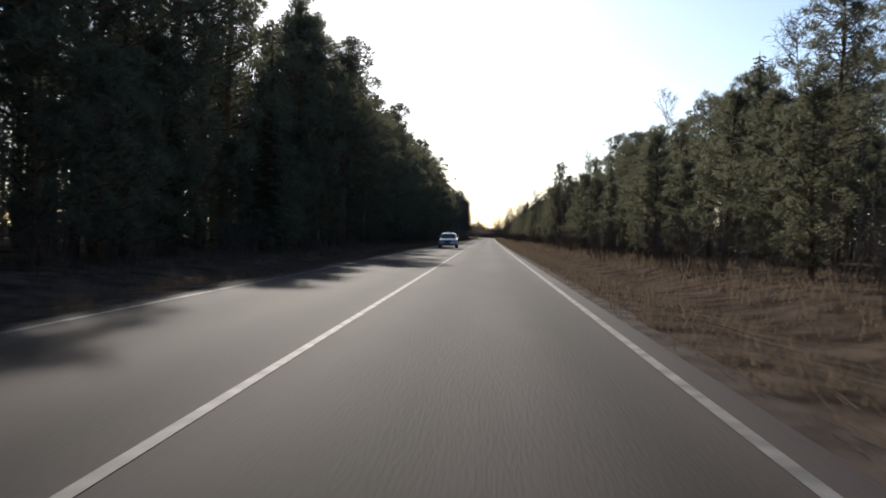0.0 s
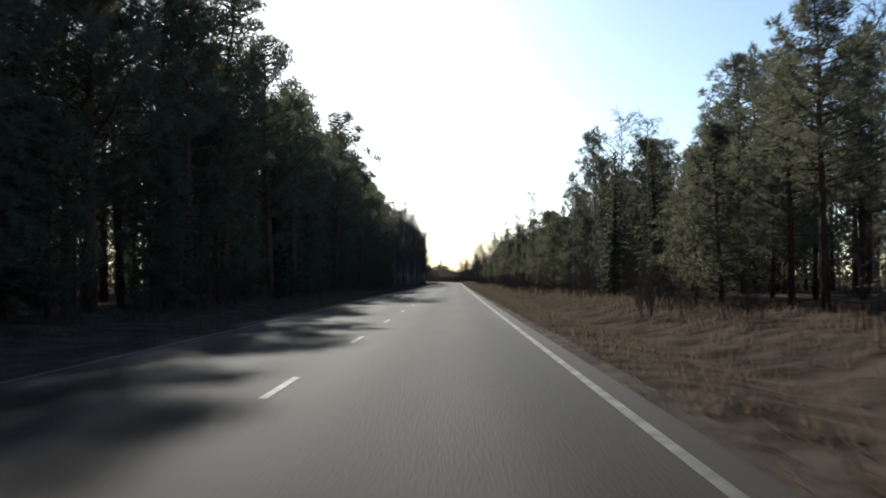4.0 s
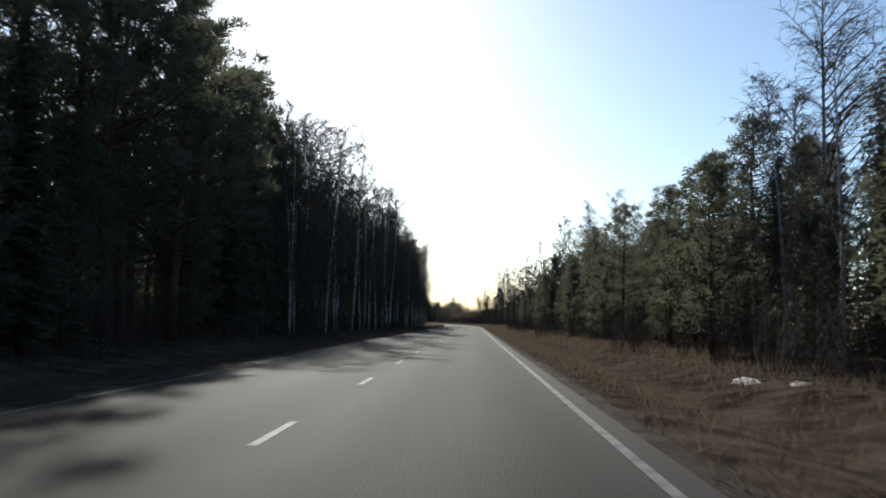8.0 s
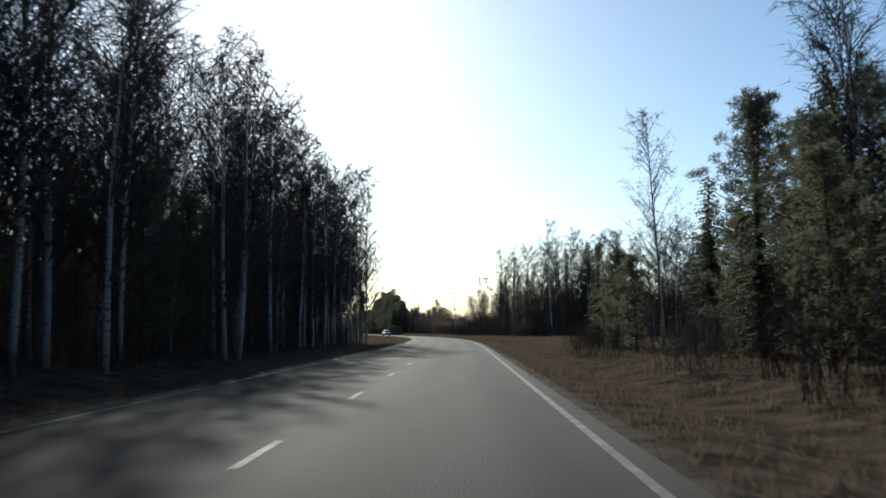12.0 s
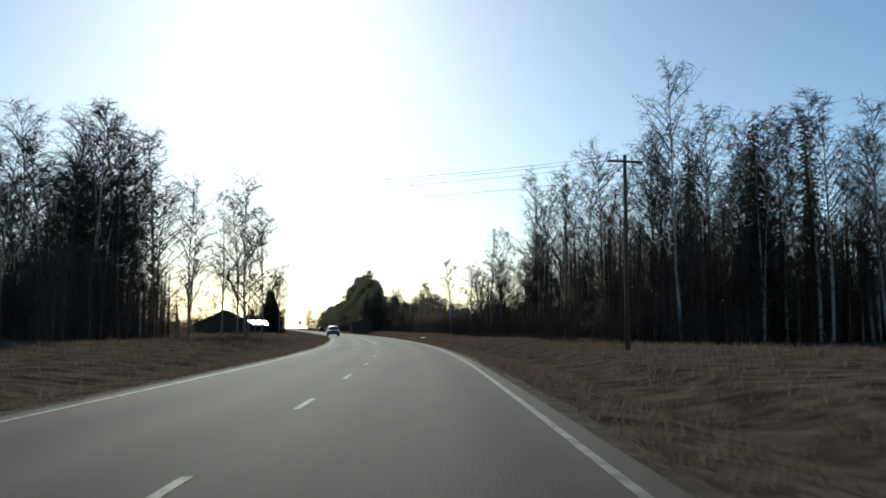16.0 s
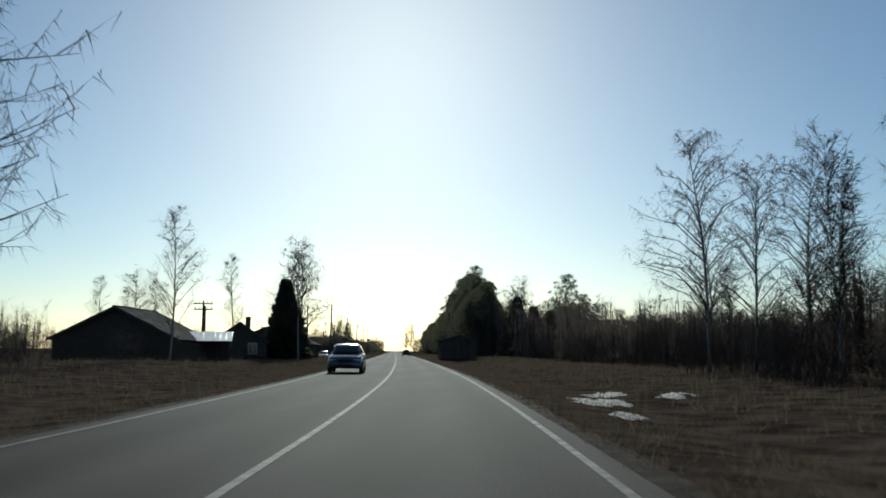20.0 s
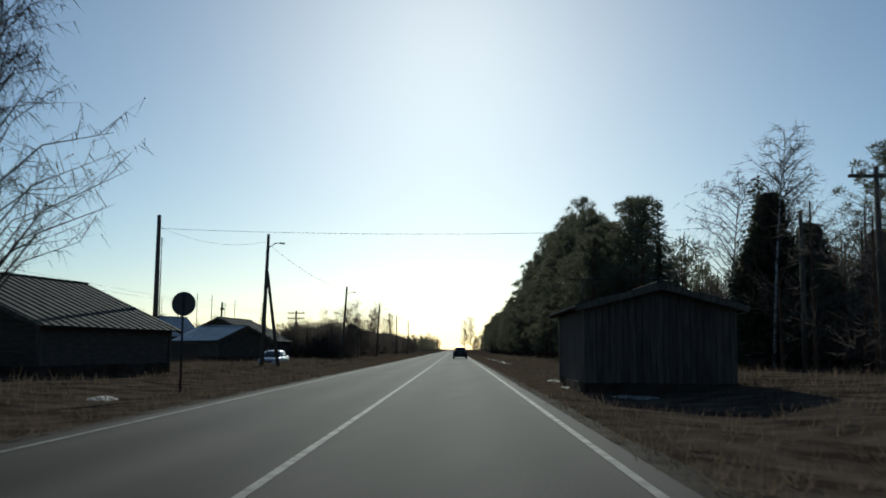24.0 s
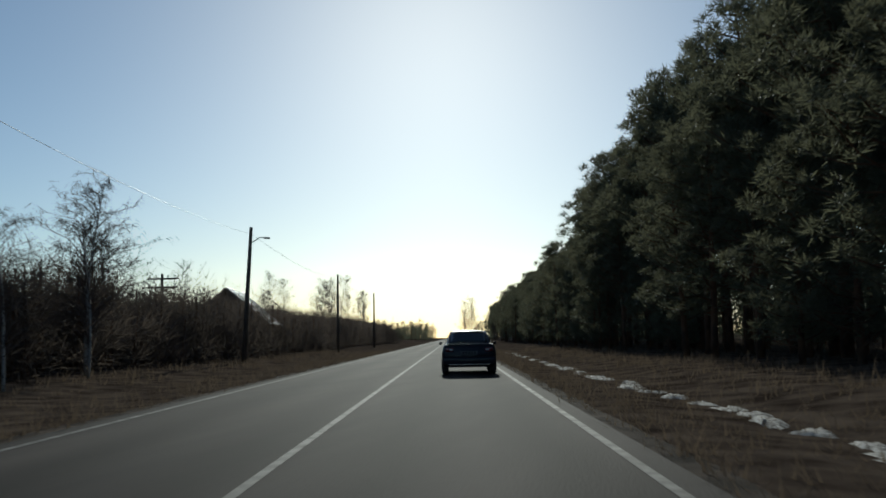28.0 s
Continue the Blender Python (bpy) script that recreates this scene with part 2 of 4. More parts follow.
BX -= np.interp(0.0, BY, BX)


def bend(y):
    """Where the middle of the road lies at y."""
    return float(np.interp(y, BY, BX))


def heading(y):
    return math.degrees(math.atan2(bend(y - 1) - bend(y + 1), 2.0))


def strip(name, x0, x1, ys, z, material, parent=None, label="", wob=0.0, thick=0.0):
    rows = []
    rng = random.Random(5)
    for y in ys:
        b = bend(y)
        rows.append([(x0 + b + rng.uniform(-wob, wob), y, z), (x1 + b + rng.uniform(-wob, wob), y, z)])
    if thick:
        return slab(name, rows, thick, material, parent, label, False)
    v, f = grid_data(rows)
    return put(name, data(name, v, f, material), parent, label)


def ground_z(x, y):
    """Height of the verge, ditch and land beside the road."""
    d = x - bend(y)
    e = (d if d > 0 else -d) - 4.6
    z = -0.04
    if e > 0:
        deep = (0.42 if d > 0 else 0.30) * (1.0 if y < 540 else 0.35)
        z += -deep * math.sin(min(e / 5.0, 1.0) * math.pi) ** 2 + 0.25 * min(max((e - 4) / 6, 0), 1)
        z += 0.10 * noise.noise((x * 0.35, y * 0.35, 0)) * min(e, 1) + 0.35 * noise.noise((x * 0.03, y * 0.03, 4)) * min(e / 12, 1)
    return z


YS = [-120 + 6 * i for i in range(170)] + [900 + 25 * i for i in range(17)] + [1400, 1700, 2100, 2500]
SHOULDER = [-30 + 1.5 * i for i in range(640)]
xs = [-1600, -700, -300, -150, -90, -60, -45, -36] + [-28 + 1.3 * i for i in range(16)] + [-7.0, -6.2, -5.4, -4.6, -4.0, 0, 4.0, 4.6, 5.4, 6.2, 7.0] + [8.0 + 1.3 * i for i in range(16)] + [30, 40, 60, 90, 160, 320, 700, 1600]
ys = [-120, -60, -30] + [-15 + 3.0 * i for i in range(260)] + [770 + 10 * i for i in range(24)] + [1020, 1080, 1200, 1400, 1700, 2100, 2500]
rows = [[(x + bend(y), y, ground_z(x + bend(y), y)) for x in xs] for y in ys]
v, f = grid_data(rows)
tagged(put("ground", data("ground", v, f, M_GRASS, True)), "dry brown grass verge, fields and forest floor", "ground", kind="structure")
road = strip("road", -3.85, 3.85, YS, 0.0, M_ASPHALT, thick=0.25)
across = road.data.attributes.new("across", "FLOAT", "POINT")
across.data.foreach_set("value", [q.co.x - bend(q.co.y) for q in road.data.vertices])
tagged(road, "worn grey two-lane asphalt road with patched surface", "road", kind="structure")
tagged(strip("shoulder", 3.78, 4.20, SHOULDER, -0.012, M_GRAVEL, wob=0.07), "narrow gravel shoulder along the road", "shoulder", kind="structure")
tagged(strip("shoulder", -4.20, -3.78, SHOULDER, -0.012, M_GRAVEL, wob=0.07), "narrow gravel shoulder along the road", "shoulder", kind="structure")
for side in (-1, 1):
    tagged(strip("edge_line", side * 3.5 - 0.055, side * 3.5 + 0.055, YS, 0.005, M_LINE), "worn white painted edge line on asphalt", "road marking", "edge lines", "structure")
tagged(strip("centre_line", -0.05, 0.05, [-120 + 6 * i for i in range(33)], 0.005, M_LINE), "worn solid white centre line in the wood", "road marking", "centre lines", "structure")
tagged(strip("centre_line", -0.055, 0.055, [503 + 6 * i for i in range(100)], 0.005, M_LINE), "worn solid white centre line in the village", "road marking", "centre lines", "structure")
for k in range(5):
    y = 75.6 + 9.0 * k
    tagged(strip("centre_dash", -0.05, 0.05, [y, y + 2, y + 4, y + 6.2], 0.005, M_LINE), "faded long white dash of the centre line", "road marking", "centre line dashes", "structure")
y = 122.6
while y < 500:
    tagged(strip("centre_dash", -0.05, 0.05, [y, y + 1.0, y + 2.05], 0.005, M_LINE), "faded white dash of the centre line", "road marking", "centre line dashes", "structure")
    y += 8.2


# ---------------------------------------------------------------- cars
def sedan(name, label, m, paint):
    top = tagged(new(name), label, "car")
    top.matrix_basis = m
    L = 4.4

    def hull(stations):
        """stations: y, half width low, half width high, z low, z shoulder, crown."""
        rows = []
        for y, wl_, wh, z0, z1, crown in stations:
            pts = [(-wl_ * 0.9, z0), (-wl_, z0 + 0.10), (-wl_ * 1.0, z0 + 0.6 * (z1 - z0)), (-wh, z1 - 0.03), (-wh * 0.93, z1 + 0.01), (-wh * 0.5, z1 + crown * 0.8), (0, z1 + crown)]
            full = pts + [(-x, z) for x, z in pts[-2::-1]]
            rows.append([(x, y, z) for x, z in full])
        v, f = grid_data(rows)
        w = len(rows[0])
        f.append(tuple(range(w))[::-1])
        f.append(tuple(range(len(v) - w, len(v))))
        for i in range(len(rows) - 1):
            f.append((i * w, (i + 1) * w, (i + 2) * w - 1, (i + 1) * w - 1))
        return v, f

    v, f = hull([(0.0, 0.78, 0.74, 0.34, 0.92, 0.02), (0.06, 0.84, 0.79, 0.27, 0.95, 0.025), (0.35, 0.87, 0.82, 0.24, 0.97, 0.03), (0.8, 0.875, 0.83, 0.22, 0.95, 0.03), (2.2, 0.875, 0.84, 0.22, 0.93, 0.03), (3.2, 0.87, 0.81, 0.22, 0.90, 0.03), (4.1, 0.84, 0.76, 0.24, 0.76, 0.04), (L, 0.72, 0.66, 0.32, 0.62, 0.03)])
    body = put("body", data("body", v, f, paint, True), top)
    # roof and pillars as a tapered cabin
    def cabin(stations):
        rows = []
        for y, wb, wt, zb, zt in stations:
            pts = [(-wb, zb), (-wb + (wb - wt) * 0.7, zb + 0.7 * (zt - zb)), (-wt, zt - 0.03), (-wt * 0.8, zt), (0, zt + 0.018)]
            full = pts + [(-x, z) for x, z in pts[-2::-1]]
            rows.append([(x, y, z) for x, z in full])
        return grid_data(rows)

    v, f = cabin([(0.50, 0.74, 0.66, 0.93, 0.99), (0.72, 0.755, 0.62, 0.92, 1.18), (1.02, 0.77, 0.60, 0.92, 1.375), (1.4, 0.78, 0.60, 0.92, 1.41), (2.0, 0.78, 0.60, 0.92, 1.41), (2.5, 0.78, 0.60, 0.91, 1.34), (3.15, 0.77, 0.66, 0.90, 0.96)])
    put("roof", data("roof", v, f, paint, True), top)
    rows = [[(x * (0.60 - 0.075 * u), 0.545 + 0.44 * u - 0.03 * (1 - x * x) - 0.012, 1.02 + 0.325 * u + 0.012 * (1 - x * x)) for x in [-1 + 0.2 * k for k in range(11)]] for u in [i / 6 for i in range(7)]]
    slab("rear_window", [r_[::-1] for r_ in rows], 0.008, M_CARGLASS, top, "dark tinted rear window")
    for sx in (-1, 1):
        rows = [[(sx * (0.790 - 0.13 * u), y, 0.965 + 0.36 * u) for y in ([0.95 + 0.3 * u + k * (1.95 - 0.75 * u) / 6 for k in range(7)])] for u in [i / 4 for i in range(5)]]
        slab("side_window", rows if sx > 0 else [r_[::-1] for r_ in rows], 0.006, M_CARGLASS, top)
        bm = box(0.10, 0.14, 0.11, 0.03, (sx * 0.93, 2.42, 0.99))
        part("mirror", bm, paint, top, "door mirror", True)
        bm = box(0.26, 0.07, 0.13, 0.025, (sx * 0.63, 0.015, 0.80))
        lamp = part("tail_lamp", bm, M_RED, top, "dark red tail lamp", True)
        part("lamp_trim", box(0.10, 0.012, 0.05, 0.005, (sx * 0.57, -0.02, 0.80)), M_PLATE, lamp)
        for wy in (0.82, 3.45):
            bm = bmesh.new()
            bmesh.ops.create_cone(bm, cap_ends=True, segments=32, radius1=0.31, radius2=0.31, depth=0.20)
            bmesh.ops.bevel(bm, geom=[e for e in bm.edges if len(e.link_faces) == 2 and e.calc_face_angle() > 1], offset=0.035, segments=3, affect="EDGES")
            bmesh.ops.rotate(bm, verts=bm.verts, matrix=Matrix.Rotation(radians(90), 3, "Y"))
            tyre = part("wheel", bm, M_TYRE, top, "", True, pose(sx * 0.775, wy, 0.31))
            bm = bmesh.new()
            bmesh.ops.create_cone(bm, cap_ends=True, segments=24, radius1=0.19, radius2=0.17, depth=0.03)
            bmesh.ops.rotate(bm, verts=bm.verts, matrix=Matrix.Rotation(radians(90), 3, "Y"))
            part("rim", bm, M_CHROME, tyre, "", False, pose(sx * 0.10, 0, 0))
        part("mud_flap", box(0.16, 0.012, 0.20, 0.004, (sx * 0.74, 0.48, 0.22)), M_TYRE, top)
    part("bumper", box(1.70, 0.22, 0.26, 0.06, (0, 0.05, 0.44), 4), paint, top, "dark rear bumper", True)
    part("bumper_strip", box(1.30, 0.012, 0.022, 0.004, (0, -0.068, 0.335)), M_CHROME, top, "bright strip low on the bumper")
    part("boot_lip", box(1.40, 0.10, 0.018, 0.006, (0, 0.03, 0.972)), M_GLINT, top, "boot lid edge", True)
    part("roof_edge", box(1.04, 0.06, 0.014, 0.005, (0, 1.0, 1.392)), M_GLINT, top, "", True)
    plate = part("number_plate", box(0.52, 0.014, 0.112, 0.004, (0, -0.012, 0.70)), M_GREYPLATE, top, "white plate with dark bars")
    for k in range(5):
        part("plate_bar", box(0.055, 0.004, 0.06, 0, (-0.18 + 0.09 * k, -0.021, 0.70)), M_TYRE, plate)
    rows = [[(x * (0.66 - 0.08 * u), 3.10 - 0.56 * u + 0.03 * (1 - x * x), 0.99 + 0.335 * u + 0.012 * (1 - x * x)) for x in [-1 + 0.2 * k for k in range(11)]] for u in [i / 6 for i in range(7)]]
    slab("windscreen", rows, 0.008, M_CARGLASS, top, "dark windscreen")
    for sx in (-1, 1):
        lamp = part("headlamp", box(0.34, 0.16, 0.14, 0.04, (sx * 0.56, L - 0.10, 0.60)), M_CHROME, top, "clear headlamp", True)
        part("lens", box(0.28, 0.02, 0.10, 0.008, (sx * 0.55, L - 0.015, 0.60)), M_LENS, lamp)
    part("grille", box(0.66, 0.05, 0.12, 0.015, (0, L - 0.01, 0.58)), M_TYRE, top, "black front grille")
    part("front_bumper", box(1.56, 0.24, 0.26, 0.06, (0, L - 0.06, 0.40), 4), paint, top, "", True)
    part("air_intake", box(0.9, 0.03, 0.09, 0.01, (0, L + 0.055, 0.36)), M_TYRE, top)
    part("front_plate", box(0.52, 0.014, 0.112, 0.004, (0, L + 0.067, 0.47)), M_GREYPLATE, top, "white plate")
    v, f = tube_data([(0.45, 0.0, 0.27), (0.45, 0.35, 0.27)], 0.028, 12)
    put("exhaust_pipe", data("exhaust_pipe", v, f, M_CHROME, True), top)
    return top


def lane(y, offset, turned=0.0):
    return pose(bend(y) + offset, y, 0.0, 0, 0, heading(y) + turned)


sedan("sedan_ahead", "dark four-door sedan seen from behind on the road ahead", lane(727.0, 2.3), M_CARPAINT)
sedan("oncoming_car", "silver sedan coming towards us in the other lane", lane(88.2, -1.8, 180), M_SILVER)
sedan("oncoming_car", "dark grey-blue car coming towards us in the other lane", lane(582.5, -2.4, 180) @ Matrix.Diagonal((1.06, 1, 1.09, 1)), M_GREYPAINT)
sedan("parked_car", "pale grey car parked on the grass by the village", pose(-46.5, 687.0, -0.40, 0, 0, 190.8), M_SILVER)

# ---------------------------------------------------------------- trees


def tri_cloud(centres, size, count, rng, slim=0.13):
    """Clumps of small pointed leaves round centres, as arrays of verts and faces."""
    g = np.random.RandomState(rng.randrange(1 << 30))
    c = np.repeat(np.array(centres, float).reshape(-1, 4), count, 0)
    n = len(c)
    d = g.normal(size=(n, 3)) * (1, 1, 0.7)
    d /= np.linalg.norm(d, axis=1)[:, None]
    p = c[:, :3] + d * c[:, 3:] * g.uniform(0.25, 1.0, (n, 1))
    out = d + (0, 0, 0.5) + g.normal(size=(n, 3)) * 0.4
    out /= np.linalg.norm(out, axis=1)[:, None]
    w = np.cross(out, g.normal(size=(n, 3)))
    w *= size * slim / np.maximum(np.linalg.norm(w, axis=1)[:, None], 1e-6)
    tip = p + out * size * g.uniform(0.7, 1.3, (n, 1))
    return np.stack([p - w, p + w, tip], 1).reshape(-1, 3), np.arange(3 * n).reshape(-1, 3)


def merge(parts):
    v, f = [], []
    for a, b in parts:
        o = len(v)
        v += list(a)
        f += [tuple(i + o for i in q) for q in b]
    return v, f


def pine_meshes(h, seed, low=0.3, width=1.0):
    r = random.Random(seed)
    lean = [Vector((r.uniform(-.2, .2) * u * u, r.uniform(-.2, .2) * u * u, h * u)) for u in [i / 8 for i in range(9)]]
    trunk = tube_data(lean, [0.17 * h / 14 * (1 - 0.9 * i / 8) + 0.01 for i in range(9)], 8)
    limbs, clumps = [trunk], []
    n = int(34 + h * 2)
    for k in range(n):
        u = low + (0.97 - low) * (k + r.random()) / n
        a = k * 2.4 + r.uniform(-.4, .4)
        q = (u - low) / (1 - low)
        shape = (1 - q) ** 0.75 * (0.4 + 0.6 * min(q / 0.22, 1))
        ln = (0.25 + 2.9 * shape) * width * h / 14 * r.uniform(0.45, 1.3)
        b = Vector((lean[int(u * 8)].x, lean[int(u * 8)].y, h * u))
        d = Vector((math.cos(a), math.sin(a), r.uniform(0.05, 0.55)))
        mid, tip = b + d * ln * 0.5 + Vector((0, 0, -0.04 * ln)), b + d * ln + Vector((0, 0, 0.10 * ln))
        limbs.append(tube_data([b, mid, tip], [0.045, 0.03, 0.012], 4, False))
        for s in (0.45, 0.72, 1.0):
            p = b + (tip - b) * s
            clumps.append((p.x + r.uniform(-.15, .15), p.y + r.uniform(-.15, .15), p.z + r.uniform(0, .2), r.uniform(0.24, 0.42)))
        clumps.append((tip.x, tip.y, tip.z + 0.38, 0.17))
        clumps.append((tip.x + 0.2 * d.x, tip.y + 0.2 * d.y, tip.z + 0.2, 0.18))
    clumps += [(lean[-1].x, lean[-1].y, h - 0.25, 0.3), (lean[-1].x, lean[-1].y, h + 0.05, 0.16)]
    v, f = merge(limbs)
    cv, cf = tri_cloud(clumps, 0.30, 30, r, 0.085)
    return data("trunk", v, f, M_BARK, True), data("crown", cv, cf, M_NEEDLE)


def spruce_meshes(h, seed, width=1.0, dense=1.0, full=1.0):
    r = random.Random(seed)
    trunk = tube_data([(0, 0, h * u) for u in (0, .3, .6, 1)], [0.15 * h / 12, 0.11 * h / 12, 0.06 * h / 12, 0.01], 8)
    cv, cf, limbs = [], [], [trunk]
    n = int(h * 17 * dense)
    for k in range(n):
        u = 0.06 + 0.92 * (k / n)
        a = k * 2.39996 + r.uniform(-.3, .3)
        ln = (0.15 + 2.0 * (1 - u) ** 0.85) * width * h / 12 * r.uniform(0.7, 1.15)
        b = Vector((0, 0, h * u))
        d = Vector((math.cos(a), math.sin(a), 0.1))
        tip = b + d * ln + Vector((0, 0, -0.28 * ln))
        if k % 3 == 0:
            limbs.append(tube_data([b, tip], [0.025, 0.006], 3, False))
        side = Vector((-d.y, d.x, 0))
        steps = max(3, int(ln / 0.19))
        for s in range(steps):
            q = b + (tip - b) * ((s + 0.6) / steps)
            w = full * min(0.42, 0.30 * ln + 0.04) * (1.05 - 0.75 * s / steps)
            for sg in (-1, 1):
                o = len(cv)
                e = q + side * sg * w + d * 0.16 * full + Vector((0, 0, r.uniform(-0.22, 0.02)))
                cv += [q + Vector((0, 0, .05)), q + d * 0.16 * full + Vector((0, 0, -0.05)), e]
                cf.append((o, o + 1, o + 2))
            o = len(cv)
            cv += [q - side * w * 0.25, q + side * w * 0.25, q + Vector((r.uniform(-.05, .05), r.uniform(-.05, .05), -0.08 - 0.8 * w))]
            cf.append((o, o + 1, o + 2))
            if full > 1:
                for sg in (-0.6, 0.6):
                    o, hang = len(cv), q + side * sg * w
                    cv += [hang - d * 0.14 * full, hang + d * 0.16 * full, hang + d * 0.05 + Vector((0, 0, -r.uniform(0.25, 0.55)))]
                    cf.append((o, o + 1, o + 2))
    v, f = merge(limbs)
    return data("trunk", v, f, M_BARK, True), data("crown", cv, cf, M_SPRUCE)


def birch_meshes(h, seed, spread=1.0, stems=1, droop=0.25):
    r = random.Random(seed)
    wood, twigs = [], []

    def ribbon(a, b, w):
        d = (b - a).normalized()
        s1 = d.orthogonal().normalized() * w
        s2 = d.cross(s1)
        return [a + s1, a - s1 * 0.5 + s2 * 0.87, a - s1 * 0.5 - s2 * 0.87, b], [(0, 1, 3), (1, 2, 3), (2, 0, 3)]

    for st in range(stems):
        lx, ly = r.uniform(-.06, .06) * h + (st * 0.05 * h if stems > 1 else 0), r.uniform(-.05, .05) * h
        hh = h * (1 if st == 0 else r.uniform(0.75, 0.95))
        line = [Vector((lx * u ** 1.6 + 0.10 * math.sin(5 * u + seed), ly * u ** 1.6 + 0.08 * math.cos(4 * u + seed), hh * u)) for u in [i / 10 for i in range(11)]]
        wood.append(tube_data(line, [(0.105 * hh / 14) * (1 - i / 10.4) ** 0.9 + 0.006 for i in range(11)], 8))
        n = int(20 + hh * 1.7)
        for k in range(n):
            u = 0.15 + 0.83 * (k + r.random()) / n
            i0 = min(int(u * 10), 9)
            b = line[i0].lerp(line[i0 + 1], u * 10 - i0)
            a = r.uniform(0, 6.283)
            ln = hh * spread * (0.24 * (1 - u) ** 0.6 + 0.05) * r.uniform(0.7, 1.25)
            d = Vector((math.cos(a), math.sin(a), r.uniform(0.9, 1.7))).normalized()
            p1 = b + d * ln * 0.5
            p2 = p1 + (d + Vector((0, 0, -droop * 0.6))).normalized() * ln * 0.5
            twigs.append(tube_data([b, p1, p2], [0.018 + 0.006 * ln, 0.014 + 0.003 * ln, 0.008], 3, False))
            for j in range(7):
                s = 0.25 + 0.75 * (j + r.random()) / 7
                q = b.lerp(p1, s * 2) if s < 0.5 else p1.lerp(p2, s * 2 - 1)
                e = q + (d * 0.6 + Vector((r.gauss(0, .55), r.gauss(0, .55), r.gauss(0.1, .4)))).normalized() * ln * r.uniform(0.25, 0.5)
                twigs.append(ribbon(q, e, 0.015))
                for _ in range(5):
                    q2 = q.lerp(e, r.uniform(0.25, 1))
                    e2 = q2 + ((e - q).normalized() * 0.5 + Vector((r.gauss(0, .5), r.gauss(0, .5), r.gauss(-droop, .35)))).normalized() * r.uniform(0.3, 0.75)
                    twigs.append(ribbon(q2, e2, 0.012))
    v, f = merge(wood)
    tv, tf = merge(twigs)
    return data("trunk", v, f, M_BIRCH, True), data("crown", tv, tf, M_TWIG)


def thicket_mesh(seed, h=2.4, n=46):
    r = random.Random(seed)
    bits = []
    for _ in range(n):
        a, q = r.uniform(0, 6.28), r.random() ** 0.5 * 1.1
        b = Vector((q * math.cos(a), q * math.sin(a), 0))
        tip = b + Vector((r.gauss(0, .35), r.gauss(0, .35), h * r.uniform(0.5, 1.05)))
        bits.append(tube_data([b, b.lerp(tip, .5) + Vector((r.gauss(0, .08), r.gauss(0, .08), 0)), tip], [0.014, 0.010, 0.004], 3, False))
        for _ in range(7):
            p = b.lerp(tip, r.uniform(0.25, 0.95))
            e = p + Vector((r.gauss(0, .3), r.gauss(0, .3), r.uniform(0.1, .5)))
            bits.append(tube_data([p, e], [0.007, 0.003], 3, False))
    v, f = merge(bits)
    return data("twigs", v, f, M_TWIG)


PINES = [pine_meshes(14, 21, 0.30), pine_meshes(14, 22, 0.22, 1.15), pine_meshes(14, 23, 0.38, 0.9), pine_meshes(14, 25, 0.16, 1.0)]
YOUNG = [pine_meshes(9, 24, 0.06, 1.25), pine_meshes(9, 26, 0.05, 1.05)]
SPRUCES = [spruce_meshes(12, 31), spruce_meshes(12, 32, 0.8), spruce_meshes(12, 33, 1.15)]
BROAD = spruce_meshes(9, 36, 1.85, 2.6, 2.0)
BIRCHES = [birch_meshes(14, 41), birch_meshes(14, 42, 0.85), birch_meshes(13, 43, 1.15), birch_meshes(12, 44, 1.1, 2), birch_meshes(13, 45, 0.7)]
WEEPING = [birch_meshes(13, 46, 1.35, 1, 0.9)]
THICKETS = [thicket_mesh(51), thicket_mesh(52, 1.8, 36), thicket_mesh(53, 3.0, 40)]
KINDS = {
    "pine": (PINES, "pine_tree", "tall dark green pine with a bare lower trunk", 14, "roadside pines"),
    "old": ([PINES[1]], "old_pine", "solitary broad dark pine beyond the field", 14, "roadside pines"),
    "young": (YOUNG, "young_pine", "bushy young pine with branches down to the ground", 9, "roadside pines"),
    "spruce": (SPRUCES, "spruce_tree", "narrow dark green spruce with drooping branches", 12, "roadside spruces"),
    "broad": ([BROAD], "spruce_tree", "broad dark spruce standing by the village", 9, "roadside spruces"),
    "birch": (BIRCHES, "birch_tree", "bare birch with a white trunk and fine twigs", 13.5, "roadside birches"),
    "weeping": (WEEPING, "weeping_birch", "bare birch with long hanging twigs", 13, "village birches"),
}
rt = random.Random(77)


def tree(kind, x, y, h, wide=1.0):
    sets, name, label, nominal, group = KINDS[kind]
    tr, cr = rt.choice(sets)
    s = h / nominal
    t = tagged(new(name), label, "tree", group)
    t.matrix_basis = pose(x, y, ground_z(x, y) - 0.08, rt.uniform(-2, 2), rt.uniform(-2, 2), rt.uniform(0, 360)) @ Matrix.Diagonal((s * wide, s * wide, s, 1))
    put("trunk", tr, t)
    put("crown", cr, t)
    return t


def pick(weights):
    p, total = rt.random(), 0.0
    for kind, w in weights:
        total += w
        if p < total:
            return kind
    return weights[-1][0]


def belt(y0, y1, step, lat, spread, kinds, heights, wide=1.0, dips=()):
    """A row of trees beside the road; kinds: pairs of kind and share; heights: kind to range; dips: stretches of lower growth."""
    y = y0
    while y < y1:
        kind = pick(kinds)
        x = bend(y) + lat + rt.uniform(-spread, spread)
        tree(kind, x, y + rt.uniform(-0.35, 0.35) * step, rt.uniform(*heights[kind]) * (0.76 if any(a < y < b for a, b in dips) else 1.0), wide)
        y += step * rt.uniform(0.75, 1.25)


